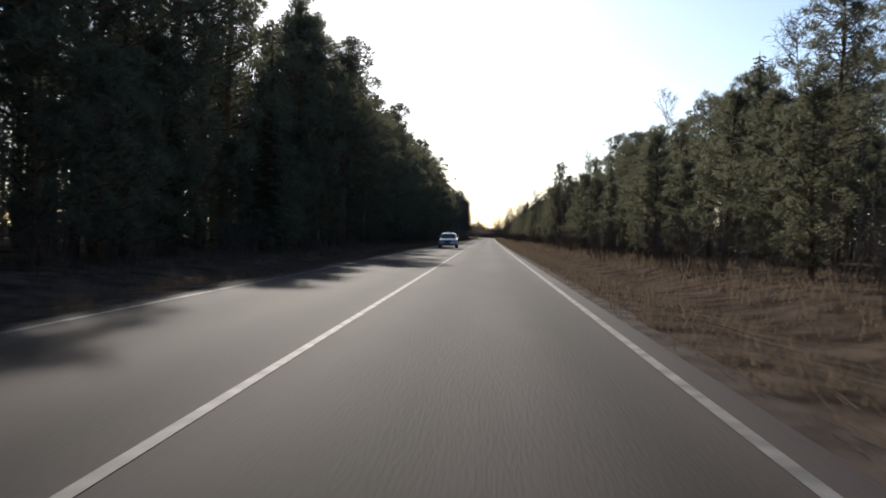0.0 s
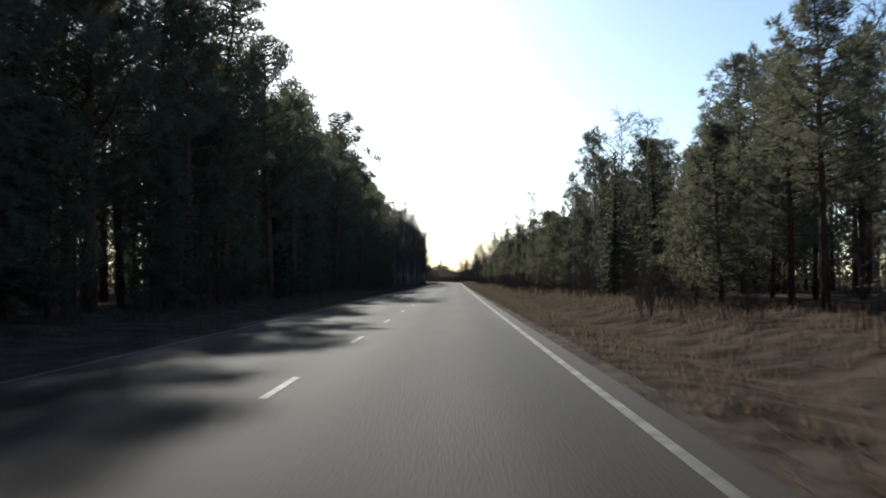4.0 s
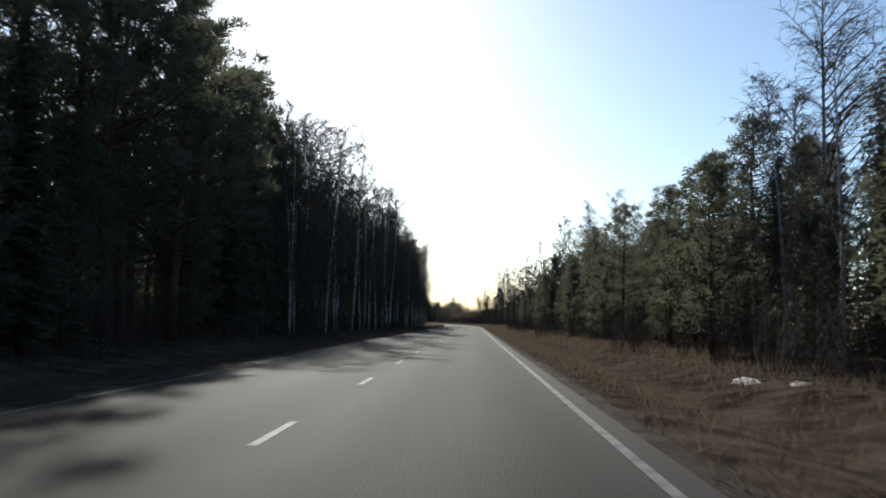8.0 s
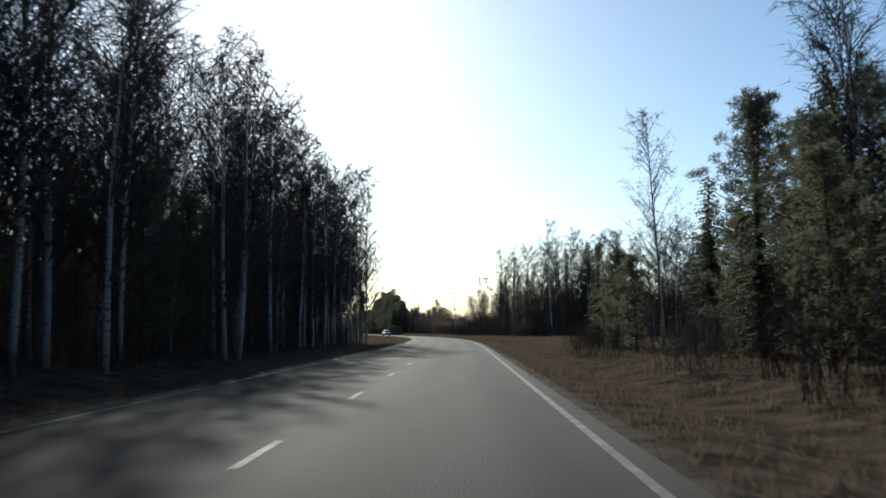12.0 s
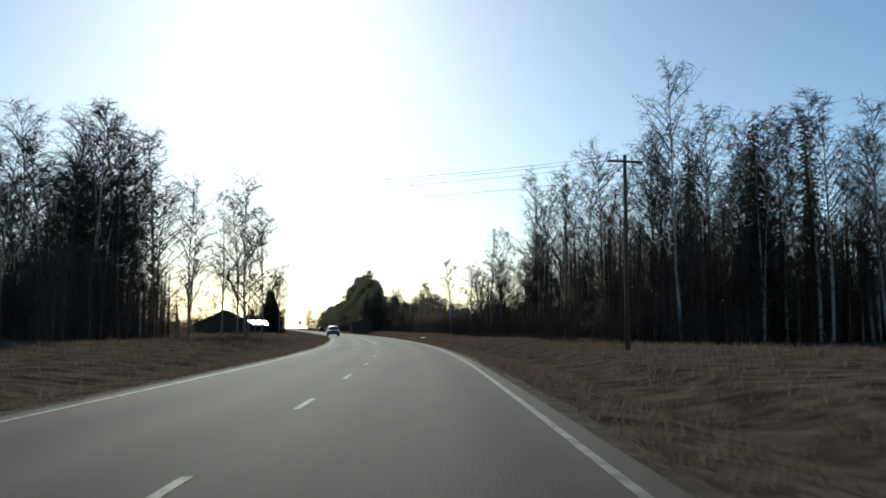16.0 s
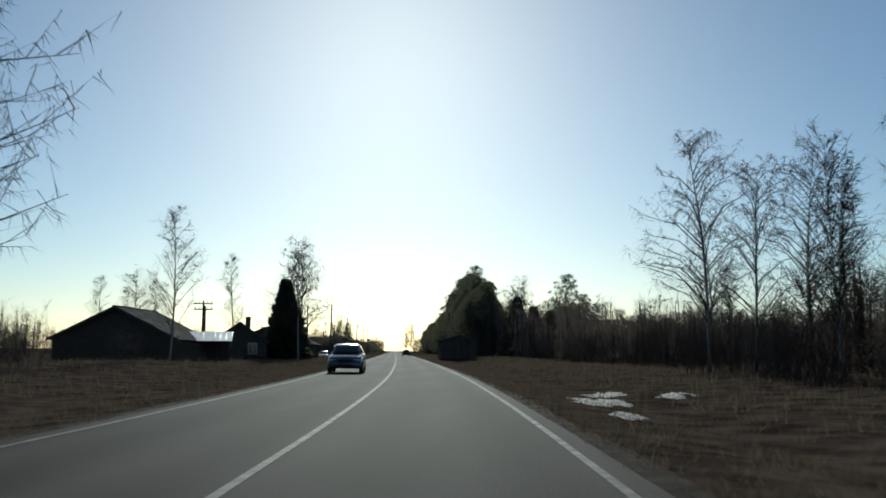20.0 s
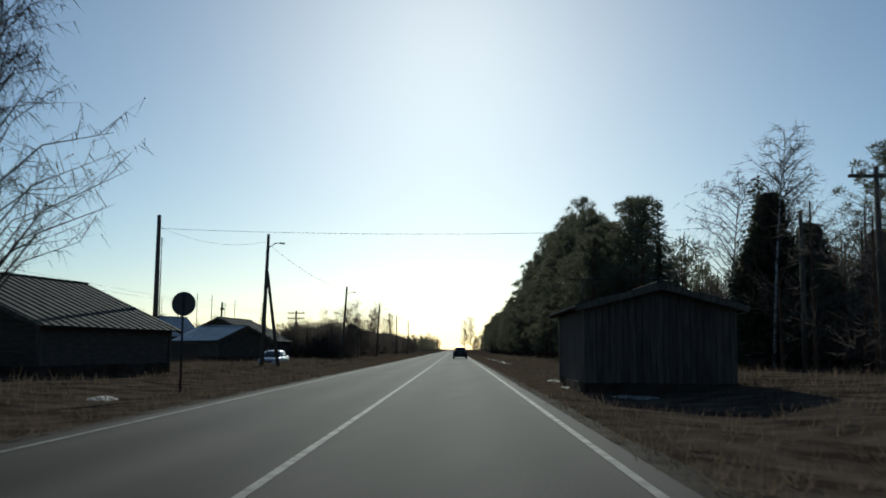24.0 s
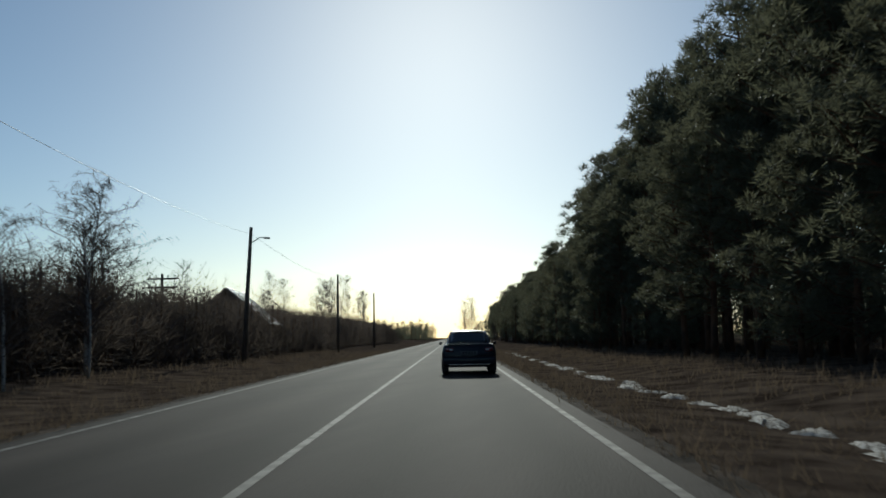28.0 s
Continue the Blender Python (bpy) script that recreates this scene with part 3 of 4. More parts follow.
# left: pine wall, then bare birches nearer the road
H_L = {"pine": (15.5, 19.5), "young": (5.5, 9.5), "spruce": (9, 15), "birch": (13, 18)}
belt(4, 292, 4.2, -11.2, 0.8, [("young", 0.5), ("spruce", 0.3), ("pine", 0.2)], H_L, 1.15)
belt(2, 300, 3.7, -13.3, 1.0, [("pine", 0.88), ("spruce", 0.08), ("birch", 0.04)], H_L)
belt(2, 300, 12.0, -18.0, 1.4, [("pine", 0.7), ("birch", 0.3)], H_L)
H_LB = {"pine": (11, 15), "young": (4, 8), "spruce": (6, 11), "birch": (14, 18.5)}
belt(286, 446, 3.3, -9.6, 0.9, [("birch", 0.9), ("young", 0.1)], H_LB)
belt(290, 448, 2.8, -12.6, 1.2, [("birch", 0.86), ("spruce", 0.1), ("young", 0.04)], H_LB)
belt(300, 448, 4.0, -16.5, 1.6, [("birch", 0.8), ("pine", 0.2)], H_LB)
belt(300, 452, 9.0, -21.0, 2.0, [("birch", 0.5), ("pine", 0.5)], H_LB)
belt(330, 440, 7.0, -13.5, 3.0, [("young", 0.6), ("spruce", 0.4)], H_LB)
# right: low young growth, then pines and taller birches behind
H_R0 = {"young": (4.5, 7.5), "spruce": (5.5, 9), "pine": (7, 9), "birch": (7, 11)}
H_R1 = {"young": (6, 9), "spruce": (8, 12), "pine": (9, 12.5), "birch": (11, 15)}
H_R2 = {"pine": (10.5, 13.5), "spruce": (10, 13), "birch": (13, 16.5)}
belt(4, 400, 4.0, 12.2, 1.2, [("young", 0.5), ("spruce", 0.2), ("pine", 0.15), ("birch", 0.15)], H_R0, 1.15)
belt(2, 380, 3.6, 16.0, 1.2, [("young", 0.2), ("spruce", 0.3), ("pine", 0.4), ("birch", 0.1)], H_R1, 1.1, [(100, 152), (284, 320)])
belt(2, 236, 4.4, 20.5, 1.6, [("pine", 0.6), ("spruce", 0.24), ("birch", 0.16)], H_R2, 1.0, [(100, 152)])
belt(236, 352, 4.2, 20.0, 1.4, [("pine", 0.5), ("spruce", 0.5)], {"pine": (9.5, 12), "spruce": (9, 11.5)}, 1.0, [(284, 320)])
belt(352, 384, 4.0, 21.0, 1.6, [("pine", 0.5), ("birch", 0.5)], {"pine": (11, 13), "birch": (14, 19)})
for kind, x, y, h in (("pine", 23.7, 131, 16), ("birch", 26.5, 125, 20), ("birch", 21.3, 146, 16.2), ("pine", 22.3, 174, 16), ("pine", 20, 226, 19.5), 
                      ("birch", 20.2, 365, 19.8), ("birch", 17.6, 368, 18), ("birch", 18.4, 371, 17), ("pine", 16.5, 377, 11.5), ("spruce", 18.9, 375, 13.2), ("birch", 33, 375, 22), ("birch", 30, 380, 20), ("birch", 16.2, 395, 15)):
    tree(kind, x, y, h, 0.9)
# right: birch wood set back behind a clearing
for k in range(104):
    x = 6 + 74 * rt.random() ** 1.1
    y = max(514 - 0.42 * (x - 20), 600 - 4.2 * x) + 34 * rt.random() ** 1.5
    if x - bend(y) < 18.5 or y > 574:
        continue
    tall = (17, 22) if y < 552 or x > 22 else ((11, 14.5) if y < 563 else (8, 10.5))
    tree(pick([("birch", 0.94), ("spruce", 0.06)]), x, y, rt.uniform(*tall) if k % 6 else rt.uniform(8, 13), 1.05)
for k in range(7):
    y = 582 + 40 * rt.random()
    tree("weeping" if k % 2 else "birch", bend(y) + rt.uniform(21, 33), y, rt.uniform(4, 6), 1.3)
for x, y, h in ((8.3, 564, 14), (9.4, 562, 16), (13.9, 552, 18.5), (21, 509, 21), (6.5, 571, 11)):
    tree("birch", x, y, h, 0.85)
# left: birch stand across the field, single birches by the village
for k in range(52):
    tree("birch", -25.5 - 38 * rt.random(), 506 + 34 * rt.random(), rt.uniform(15, 21), 1.25)
for kind, x, y, h in (("weeping", -21.8, 545, 19), ("weeping", -23.6, 549, 17), ("weeping", -27.5, 541, 18), ("birch", -29, 547, 17), ("weeping", -21.5, 553, 16.5), ("weeping", -24.5, 558, 14), ("birch", -24.0, 543, 16), ("birch", -30.5, 590, 10.6), ("weeping", -37.2, 641, 13), ("weeping", -39.0, 643, 11.5),
                      ("birch", -45, 617, 8.3), ("birch", -47.5, 612, 7.6), ("weeping", -36.0, 637, 12.5), ("weeping", -34.5, 632, 13.5), ("birch", -41.0, 629, 12), ("spruce", -60.7, 717, 6.4),
                      ("birch", -72, 770, 8), ("birch", -80, 810, 10), ("birch", -86, 850, 11), ("birch", -92, 870, 12), ("birch", -101, 903, 16), ("birch", -97, 908, 13), ("birch", -94, 1045, 18), ("birch", -86, 985, 14)):
    tree(kind, x, y, h)
tree("broad", -37.1, 635.6, 9.6)
# right: solitary pines beyond the field, then the pine wall of the village
for kind, x, y, h in (("old", -5, 673, 12.7), ("old", -2.5, 677, 10), ("birch", 7.5, 611, 12), ("birch", 10, 616, 10), ("weeping", 2.5, 578, 11.5), ("weeping", 5.5, 583, 11), ("weeping", 9, 586, 12), ("birch", -12.5, 665, 12), ("birch", -10.5, 668, 11), ("spruce", -12.5, 669, 10.5), ("spruce", -9, 672, 8)):
    tree(kind, x, y, h, 1.15)
belt(688, 900, 3.6, 13.8, 1.3, [("young", 0.5), ("pine", 0.5)], {"pine": (9.5, 12.5), "young": (6, 9)}, 1.25, [(795, 905)])
belt(684, 706, 2.8, 16.2, 0.9, [("pine", 0.9), ("spruce", 0.1)], {"pine": (11, 13.5), "spruce": (9, 12)}, 1.25)
belt(706, 905, 3.3, 16.6, 0.9, [("pine", 0.95), ("spruce", 0.05)], {"pine": (14, 17), "spruce": (9, 12)}, 1.2, [(704, 712), (795, 905)])
belt(735, 905, 6.0, 19.5, 1.5, [("pine", 1.0)], {"pine": (15.5, 18)}, 1.2, [(795, 905)])
belt(905, 1000, 5.0, 15.5, 1.5, [("pine", 0.7), ("birch", 0.3)], {"pine": (9, 13), "birch": (9, 13)}, 1.1)


# deep wood behind the edges, as masses of stems and boughs
def deep_wood(name, lat0, lat1, y0, y1, hmin, hmax, step, seed, label, needles=True):
    r = random.Random(seed)
    wood, leaf = [], []
    y = y0
    while y < y1:
        for _ in range(2):
            yy = y + r.uniform(-2, 2)
            x = lat0 + (lat1 - lat0) * r.random() + bend(yy)
            h = r.uniform(hmin, hmax)
            g = ground_z(x, yy)
            wood.append(tube_data([(x, yy, g), (x + r.uniform(-.2, .2), yy, g + h)], [0.13, 0.03], 5, False))
            for k in range(16 if not needles or name == "far_wood" else 26):
                u = 0.06 + 0.94 * r.random()
                w = (1.5 * (1.12 - u)) + 0.3
                leaf.append((x + r.gauss(0, w * 0.5), yy + r.gauss(0, w * 0.5), g + h * u, r.uniform(0.5, 0.9)))
        y += step
    top = tagged(new(name), label, "woodland", kind="stuff")
    v, f = merge(wood)
    put("stems", data("stems", v, f, M_BARK), top)["kind"] = "stuff"
    v, f = tri_cloud(leaf, 0.5, 20, r, 0.10) if needles else tri_cloud(leaf, 0.72, 26, r, 0.022)
    put("boughs", data("boughs", v, f, M_NEEDLE if needles else M_TWIG), top)["kind"] = "stuff"


deep_wood("deep_wood", -32, -16, -10, 310, 10, 16, 0.8, 5, "dark pine wood standing deep behind the road's edge")
deep_wood("deep_wood", 21, 38, -10, 388, 8, 11, 1.5, 6, "dark pine wood standing deep behind the road's edge")
deep_wood("deep_wood", -38, -18, 300, 456, 6, 10, 1.2, 15, "dark undergrowth deep in the birch wood")
deep_wood("birch_undergrowth", -30, -13, 296, 452, 4, 11, 0.55, 18, "dense bare undergrowth in the birch wood", False)
deep_wood("birch_undergrowth", 21, 55, 562, 582, 3, 6, 0.2, 24, "dense bare undergrowth in the birch wood", False)
deep_wood("birch_undergrowth", 21, 60, 512, 562, 5, 12.5, 0.15, 7, "dense bare undergrowth in the birch wood", False)
deep_wood("birch_undergrowth", 48, 100, 490, 524, 8, 14, 0.13, 16, "dense bare undergrowth in the birch wood", False)
deep_wood("birch_undergrowth", -58, -22, 502, 548, 3, 8.0, 0.13, 8, "dense bare undergrowth in the birch stand", False)
deep_wood("scrub_wood", 19, 62, 600, 645, 2.2, 4.2, 0.22, 9, "low leafless scrub behind the field", False)
deep_wood("scrub_wood", 17, 62, 645, 700, 4.0, 7.5, 0.24, 20, "low leafless wood behind the field", False)
deep_wood("deep_wood", 19, 40, 690, 960, 8, 11.5, 1.3, 10, "dark pine wood standing deep behind the road's edge")
deep_wood("village_scrub", -21, -12, 715, 900, 2.0, 4.0, 0.36, 19, "dense bare scrub beside the village road", False)
deep_wood("far_wood", -120, -35, 760, 1150, 3.5, 7, 1.4, 11, "distant low wood beyond the village", False)
deep_wood("far_wood", 14, 90, 960, 1250, 6, 10, 1.4, 12, "distant mixed wood where the road runs on")
deep_wood("far_wood", -60, -9, 1050, 1300, 5, 9, 1.2, 13, "distant mixed wood where the road runs on")
deep_wood("far_wood", -140, -50, 556, 600, 4, 8, 0.35, 21, "low leafless wood behind the village", False)
deep_wood("far_wood", -160, -70, 560, 760, 4, 8, 1.6, 14, "distant mixed wood behind the village", False)


def bush(x, y, s, label, group, mesh=None):
    b = tagged(new("bush"), label, "bush", group)
    b.matrix_basis = pose(x, y, ground_z(x, y) - 0.05, 0, 0, rt.uniform(0, 360)) @ Matrix.Diagonal((s, s, s, 1))
    put("crown", mesh or rt.choice(THICKETS), b)


# leafless brush along the woods' edges
for k in range(150):
    y = 4 + 2.9 * k + rt.uniform(-1, 1)
    if k % 2:
        bush(bend(y) - rt.uniform(8.4, 11.2), y, rt.uniform(0.5, 1.1), "bare brown brush at the wood's edge", "roadside brush")
    elif y < 402:
        bush(bend(y) + rt.uniform(8.8, 11.5), y, rt.uniform(0.6, 1.25), "bare brown brush at the wood's edge", "roadside brush")
for k in range(40):
    y = 504 + 1.9 * k
    bush(bend(y) + rt.uniform(14.5, 17.5) + max(0, 514 - y), y, rt.uniform(0.8, 1.5), "bare brown brush before the birch wood", "roadside brush")
# hedge of scrub along the village side
hedge = []
for k in range(170):
    y = 713 + 1.25 * k + rt.uniform(-0.7, 0.7)
    x = bend(y) - rt.uniform(11.5, 21)
    m = pose(x, y, ground_z(x, y) - 0.05, 0, 0, rt.uniform(0, 360)) @ Matrix.Scale(rt.uniform(1.0, 1.75), 4)
    me = rt.choice(THICKETS)
    hedge.append(([m @ q.co for q in me.vertices], [tuple(q.vertices) for q in me.polygons]))
tagged(put("hedge", data("hedge", *merge(hedge), M_TWIG)), "dense bare scrub in a hedge beside the village road", "hedge", kind="stuff")
for x, y, h in ((-53, 727, 6.8), (-54.2, 729, 6.2), (-51.5, 725, 5), (-58, 736, 6), (-50, 719, 4.6)):
    tree("weeping", x, y, h, 1.3)
for k in range(40):
    y = 560 + 3.3 * k
    bush(bend(y) - rt.uniform(16, 32), y, rt.uniform(0.6, 1.2), "bare brown scrub in the village gardens", "village scrub")
for k in range(36):
    y = 590 + 2.4 * k
    bush(bend(y) + rt.uniform(17, 26), y, rt.uniform(0.8, 1.6), "bare brown scrub at the field's edge", "field scrub")

# broad spruces and young trees crowding behind the board house
for kind, x, y, h, wide in (("broad", -12.2, 667.5, 9.3, 0.9), ("broad", -9.6, 669.5, 8.0, 1.0), ("broad", -7.0, 666, 7.0, 1.1), ("weeping", -13.5, 672, 10.5, 1.2), ("young", -10.8, 664, 5.5, 1.4), ("young", -8.3, 663, 5.0, 1.5)):
    tree(kind, x, y, h, wide)

# the tallest pines of the village wall
for k in range(8):
    y = 731 + 5.2 * k
    tree("pine", bend(y) + 17.4 + rt.uniform(-0.6, 0.6), y, rt.uniform(18, 19.6), 1.0)

# rounded bare trees over the hedge
for x, y, h, wide in ((-71, 788, 6.5, 1.5), (-75, 802, 8, 1.5), (-78, 825, 9, 1.4), (-83, 838, 10, 1.5), (-88, 868, 10, 1.4), (-92, 888, 10.5, 1.5), (-97, 910, 12, 1.3), (-45.5, 614.5, 8.0, 1.6), (-48, 618, 7.4, 1.6)):
    tree("birch", x, y, h, wide)

# dead grass on the verges
r = random.Random(9)
v, f = [], []
for k in range(88000):
    y = -4 + 790 * r.random()
    side = 1 if r.random() < 0.55 else -1
    wide = 22 if y > 440 else 9.5
    x = bend(y) + side * (4.08 + wide * r.random() ** (1.9 if y > 440 else 1.35))
    g = ground_z(x, y)
    far = abs(x - bend(y)) - 8
    tuft = r.uniform(0.5, 1.3) * (1.6 if r.random() < 0.08 else 1.0) * (1.3 if far > 0 else 1.0)
    for _ in range(5):
        px, py = x + r.gauss(0, 0.13), y + r.gauss(0, 0.13)
        a = r.uniform(0, 6.28)
        w = r.uniform(0.006, 0.013) * (1.6 if far > 0 else 1.0)
        o = len(v)
        v += [(px - w * math.cos(a), py - w * math.sin(a), g - 0.03), (px + w * math.cos(a), py + w * math.sin(a), g - 0.03), (px + r.gauss(0, .12), py + r.gauss(0, .12), g + tuft * r.uniform(0.08, 0.26))]
        f.append((o, o + 1, o + 2))
v, f = np.array(v), np.array(f)
tagged(put("dry_grass", data("dry_grass", v, f, M_BLADE)), "dead straw-coloured grass on the verges", "grass", kind="stuff")


def snow(lat, y, a, b):
    """A melting patch of old snow, a wide and b long."""
    rs = random.Random(int(y * 10))
    sx = bend(y) + lat
    ring = [(sx + a * rs.uniform(.55, 1.2) * math.cos(t), y + b * rs.uniform(.6, 1.2) * math.sin(t)) for t in [2 * math.pi * k / 22 for k in range(22)]]
    v = [(p, q, ground_z(p, q) - 0.02) for p, q in ring] + [(sx + (p - sx) * .6, y + (q - y) * .6, ground_z(sx + (p - sx) * .6, y + (q - y) * .6) + rs.uniform(0.015, 0.06)) for p, q in ring] + [(sx, y, ground_z(sx, y) + 0.045)]
    f = [(k, (k + 1) % 22, 22 + (k + 1) % 22, 22 + k) for k in range(22)] + [(22 + k, 22 + (k + 1) % 22, 44) for k in range(22)]
    tagged(put("snow_patch", data("snow_patch", v, f, M_SNOW, True)), "melting patch of old snow on the verge", "snow", "snow patches")


for lat, y, a, b in ((8.9, 252, 0.35, 0.9), (9.4, 249.5, 0.25, 0.5), (6.4, 558, 1.1, 3.4), (7.6, 563, 0.9, 2.2), (5.9, 552, 0.5, 1.5), (9.0, 560, 0.6, 1.2), (7.0, 645, 0.8, 1.2), (6.2, 650.5, 0.8, 1.1), (7.6, 649.6, 0.6, 0.8), (5.9, 657, 0.4, 1.8), (-7.5, 640, 0.35, 0.6)):
    snow(lat, y, a, b)
sr = random.Random(4)
for k in range(44):
    y = 700 + 1.15 * k + 0.012 * k * k
    lat, a, b = 6.5 + sr.uniform(-0.3, 0.3), sr.uniform(0.2, 0.5), sr.uniform(0.4, 1.1)
    snow(lat, y, a, b)

# ---------------------------------------------------------------- village


def house(x, y, turn, w, d, h, label, wall, roof, pitch=0.34, kind="lived"):
    """A low house; its gables stand at the ends of its length d."""
    top = tagged(new("house"), label, "house", "village houses")
    top.matrix_basis = pose(x, y, ground_z(x, y) - 0.15, 0, 0, turn)
    rise = w * pitch
    part("plinth", box(w + 0.12, d + 0.12, 0.45, 0.02, (0, 0, 0.22)), M_GRAVEL, top, "grey plinth")
    part("wall", box(w, d, h - 0.4, 0.03, (0, 0, h / 2 + 0.2)), wall, top)
    for sx in (-1, 1):
        a = math.atan2(rise, w / 2)
        ln = math.hypot(w / 2, rise) + 0.5
        slope = part("roof_slope", box(ln, d + 0.9, 0.07, 0.01), roof, top, "grey sheet roof", m=pose(sx * (w / 4 + 0.14), 0, h + rise / 2 - 0.08, 0, math.degrees(a) * sx, 0))
        for k in range(int((d + 0.9) / 0.55)):
            part("seam", box(ln - 0.02, 0.04, 0.03, 0, (0, -d / 2 - 0.3 + 0.55 * k, 0.05)), roof, slope)
        for sy in (-1, 1):
            part("corner_board", box(0.16, 0.16, h - 0.45, 0.01, (sx * w / 2, sy * d / 2, h / 2 + 0.22)), M_WOOD, top)
            part("barge_board", box(ln, 0.05, 0.18, 0.01), M_WOOD, top, m=pose(sx * (w / 4 + 0.14), sy * (d / 2 + 0.46), h + rise / 2 - 0.14, 0, math.degrees(a) * sx, 0))
    for sy in (-1, 1):
        bm = bmesh.new()
        vs = [bm.verts.new(p) for p in ((-w / 2, sy * d / 2 - 0.05, h), (w / 2, sy * d / 2 - 0.05, h), (0, sy * d / 2 - 0.05, h + rise))]
        ex = bmesh.ops.extrude_face_region(bm, geom=[bm.faces.new(vs)])
        bmesh.ops.translate(bm, vec=(0, 0.1, 0), verts=[e for e in ex["geom"] if isinstance(e, bmesh.types.BMVert)])
        part("gable", bm, wall, top)
    part("ridge", box(0.3, d + 0.95, 0.06, 0.01, (0, 0, h + rise + 0.02)), roof, top)
    if kind == "mast":
        for k in range(int(w / 0.2)):
            bx = -w / 2 + 0.18 + 0.2 * k
            part("board", box(0.185, 0.03, h - 0.45 + rise * (1 - abs(bx) / (w / 2)) - 0.1, 0.004, (bx, -d / 2 - 0.066 + 0.006 * (k % 2), 0.45 + (h - 0.45 + rise * (1 - abs(bx) / (w / 2)) - 0.1) / 2)), M_BOARD, top)
        for k in range(int(d / 0.2) - 1):
            part("board", box(0.03, 0.185, h - 0.6, 0.004, (-w / 2 - 0.016 - 0.006 * (k % 2), -d / 2 + 0.26 + 0.2 * k, 0.45 + (h - 0.6) / 2)), M_BOARD, top)
        v, f = tube_data([(-w / 2 + 0.4, 0.5, h - 0.1), (-w / 2 + 0.4, 0.5, h + 1.0)], 0.022, 6)
        pipe = put("mast", data("mast", v, f, M_WIRE, True), top, "thin steel roof mast")
        v, f = tube_data([(-w / 2, 0.5, h + 1.35), (-w / 2, 0.5, h + 1.0), (w / 2 - 1.0, 0.5, h + 1.0)], 0.022, 6)
        put("mast_arm", data("mast_arm", v, f, M_WIRE, True), pipe)
    elif kind == "lived":
        part("chimney", box(0.55, 0.55, 1.3, 0.02, (w * 0.15, d * 0.12, h + rise + 0.15)), M_LOG, top, "brick chimney")
        for k in range(2):
            wx = -w / 4 + k * w / 2
            casing = part("window", box(1.0, 0.08, 1.2, 0.02, (wx, -d / 2 - 0.03, h * 0.6)), M_PLATE, top, "white framed window")
            for px in (-0.23, 0.23):
                part("pane", box(0.38, 0.03, 0.95, 0, (wx + px, -d / 2 - 0.075, h * 0.6)), M_CARGLASS, casing)
    return top


def lean_to(x, y, turn, w, d):
    """An open lean-to whose tin roof falls towards the road."""
    top = tagged(new("lean_to"), "open wooden lean-to with a bright ribbed tin roof", "shed")
    top.matrix_basis = pose(x, y, ground_z(x, y), 0, 0, turn)
    for sx in (-1, 1):
        part("post", box(0.14, 0.14, 1.7, 0.01, (sx * w / 2 * 0.92, -d / 2 + 0.15, 0.78)), M_WOOD, top)
        part("post", box(0.14, 0.14, 2.35, 0.01, (sx * w / 2 * 0.92, d / 2 - 0.15, 1.1)), M_WOOD, top)
    part("back_wall", box(w * 0.9, 0.06, 2.2, 0.01, (0, d / 2 - 0.05, 1.1)), M_WOOD, top)
    roof = part("roof", box(w, d + 0.5, 0.04, 0.005), M_TIN, top, "bright ribbed tin roof", m=pose(0, 0, 2.02, 12.5, 0, 0))
    for k in range(int(w / 0.45)):
        part("rib", box(0.05, d + 0.48, 0.035, 0.006, (-w / 2 + 0.25 + 0.45 * k, 0, 0.036)), M_TIN, roof)


DARK = "low dark log house with a grey sheet roof"
house(-38, 600, 8, 9, 9, 2.0, DARK, M_LOG, M_SLATE, 0.25, "plain")
lean_to(-33.4, 602, 20, 4.8, 3.2)
house(-40.5, 629.5, 20, 5.5, 7, 2.2, DARK, M_LOG, M_SLATE)
house(-43.5, 651, 0, 9, 9, 2.0, DARK, M_LOG, M_SLATE, 0.22, "plain")
house(-53, 690.5, 60, 5.0, 6, 1.9, "small house with a pale sheet roof", M_LOG, M_TIN, 0.22, "plain")
house(-60.5, 694, -20, 3.6, 4.5, 2.3, "small steep-roofed house with a bright sheet roof", M_LOG, M_TIN, 0.42, "plain")
aerials = house(-59.5, 707, 5, 9, 9, 2.1, "low dark log house with a grey roof and aerials", M_LOG, M_SLATE, 0.24, "plain")
for x, z, thick in ((-4.2, 6.9, 0.035), (-2.6, 6.7, 0.035), (-0.1, 6.2, 0.03)):
    foot = 2.05 + 2.16 * (1 - abs(x) / 4.5)
    v, f = tube_data([(x, 0, foot), (x + 0.03, 0, z)], thick, 6)
    aerial = put("aerial", data("aerial", v, f, M_WOOD, True), aerials, "thin aerial mast")
    v, f = tube_data([(x - 0.35, 0, z - 0.5), (x + 0.4, 0, z - 0.5)], 0.015, 5)
    put("crossbar", data("crossbar", v, f, M_WIRE, True), aerial)
v, f = tube_data([(-1.7, 0.4, 3.2), (-1.6, 0.4, 6.0)], 0.11, 8)
pipe = put("stove_pipe", data("stove_pipe", v, f, M_WIRE, True), aerials, "dark stove pipe")
v, f = tube_data([(-1.6, 0.4, 5.2), (-1.6, 0.4, 5.45)], [0.30, 0.12], 8)
put("cowl", data("cowl", v, f, M_WIRE, True), pipe)
house(-66, 728, 10, 6, 8, 2.3, DARK, M_LOG, M_SLATE, 0.28, "plain")
house(-66, 768, 15, 6, 8, 2.7, "low house with a bright sunlit sheet roof", M_LOG, M_TIN, 0.42, "plain")
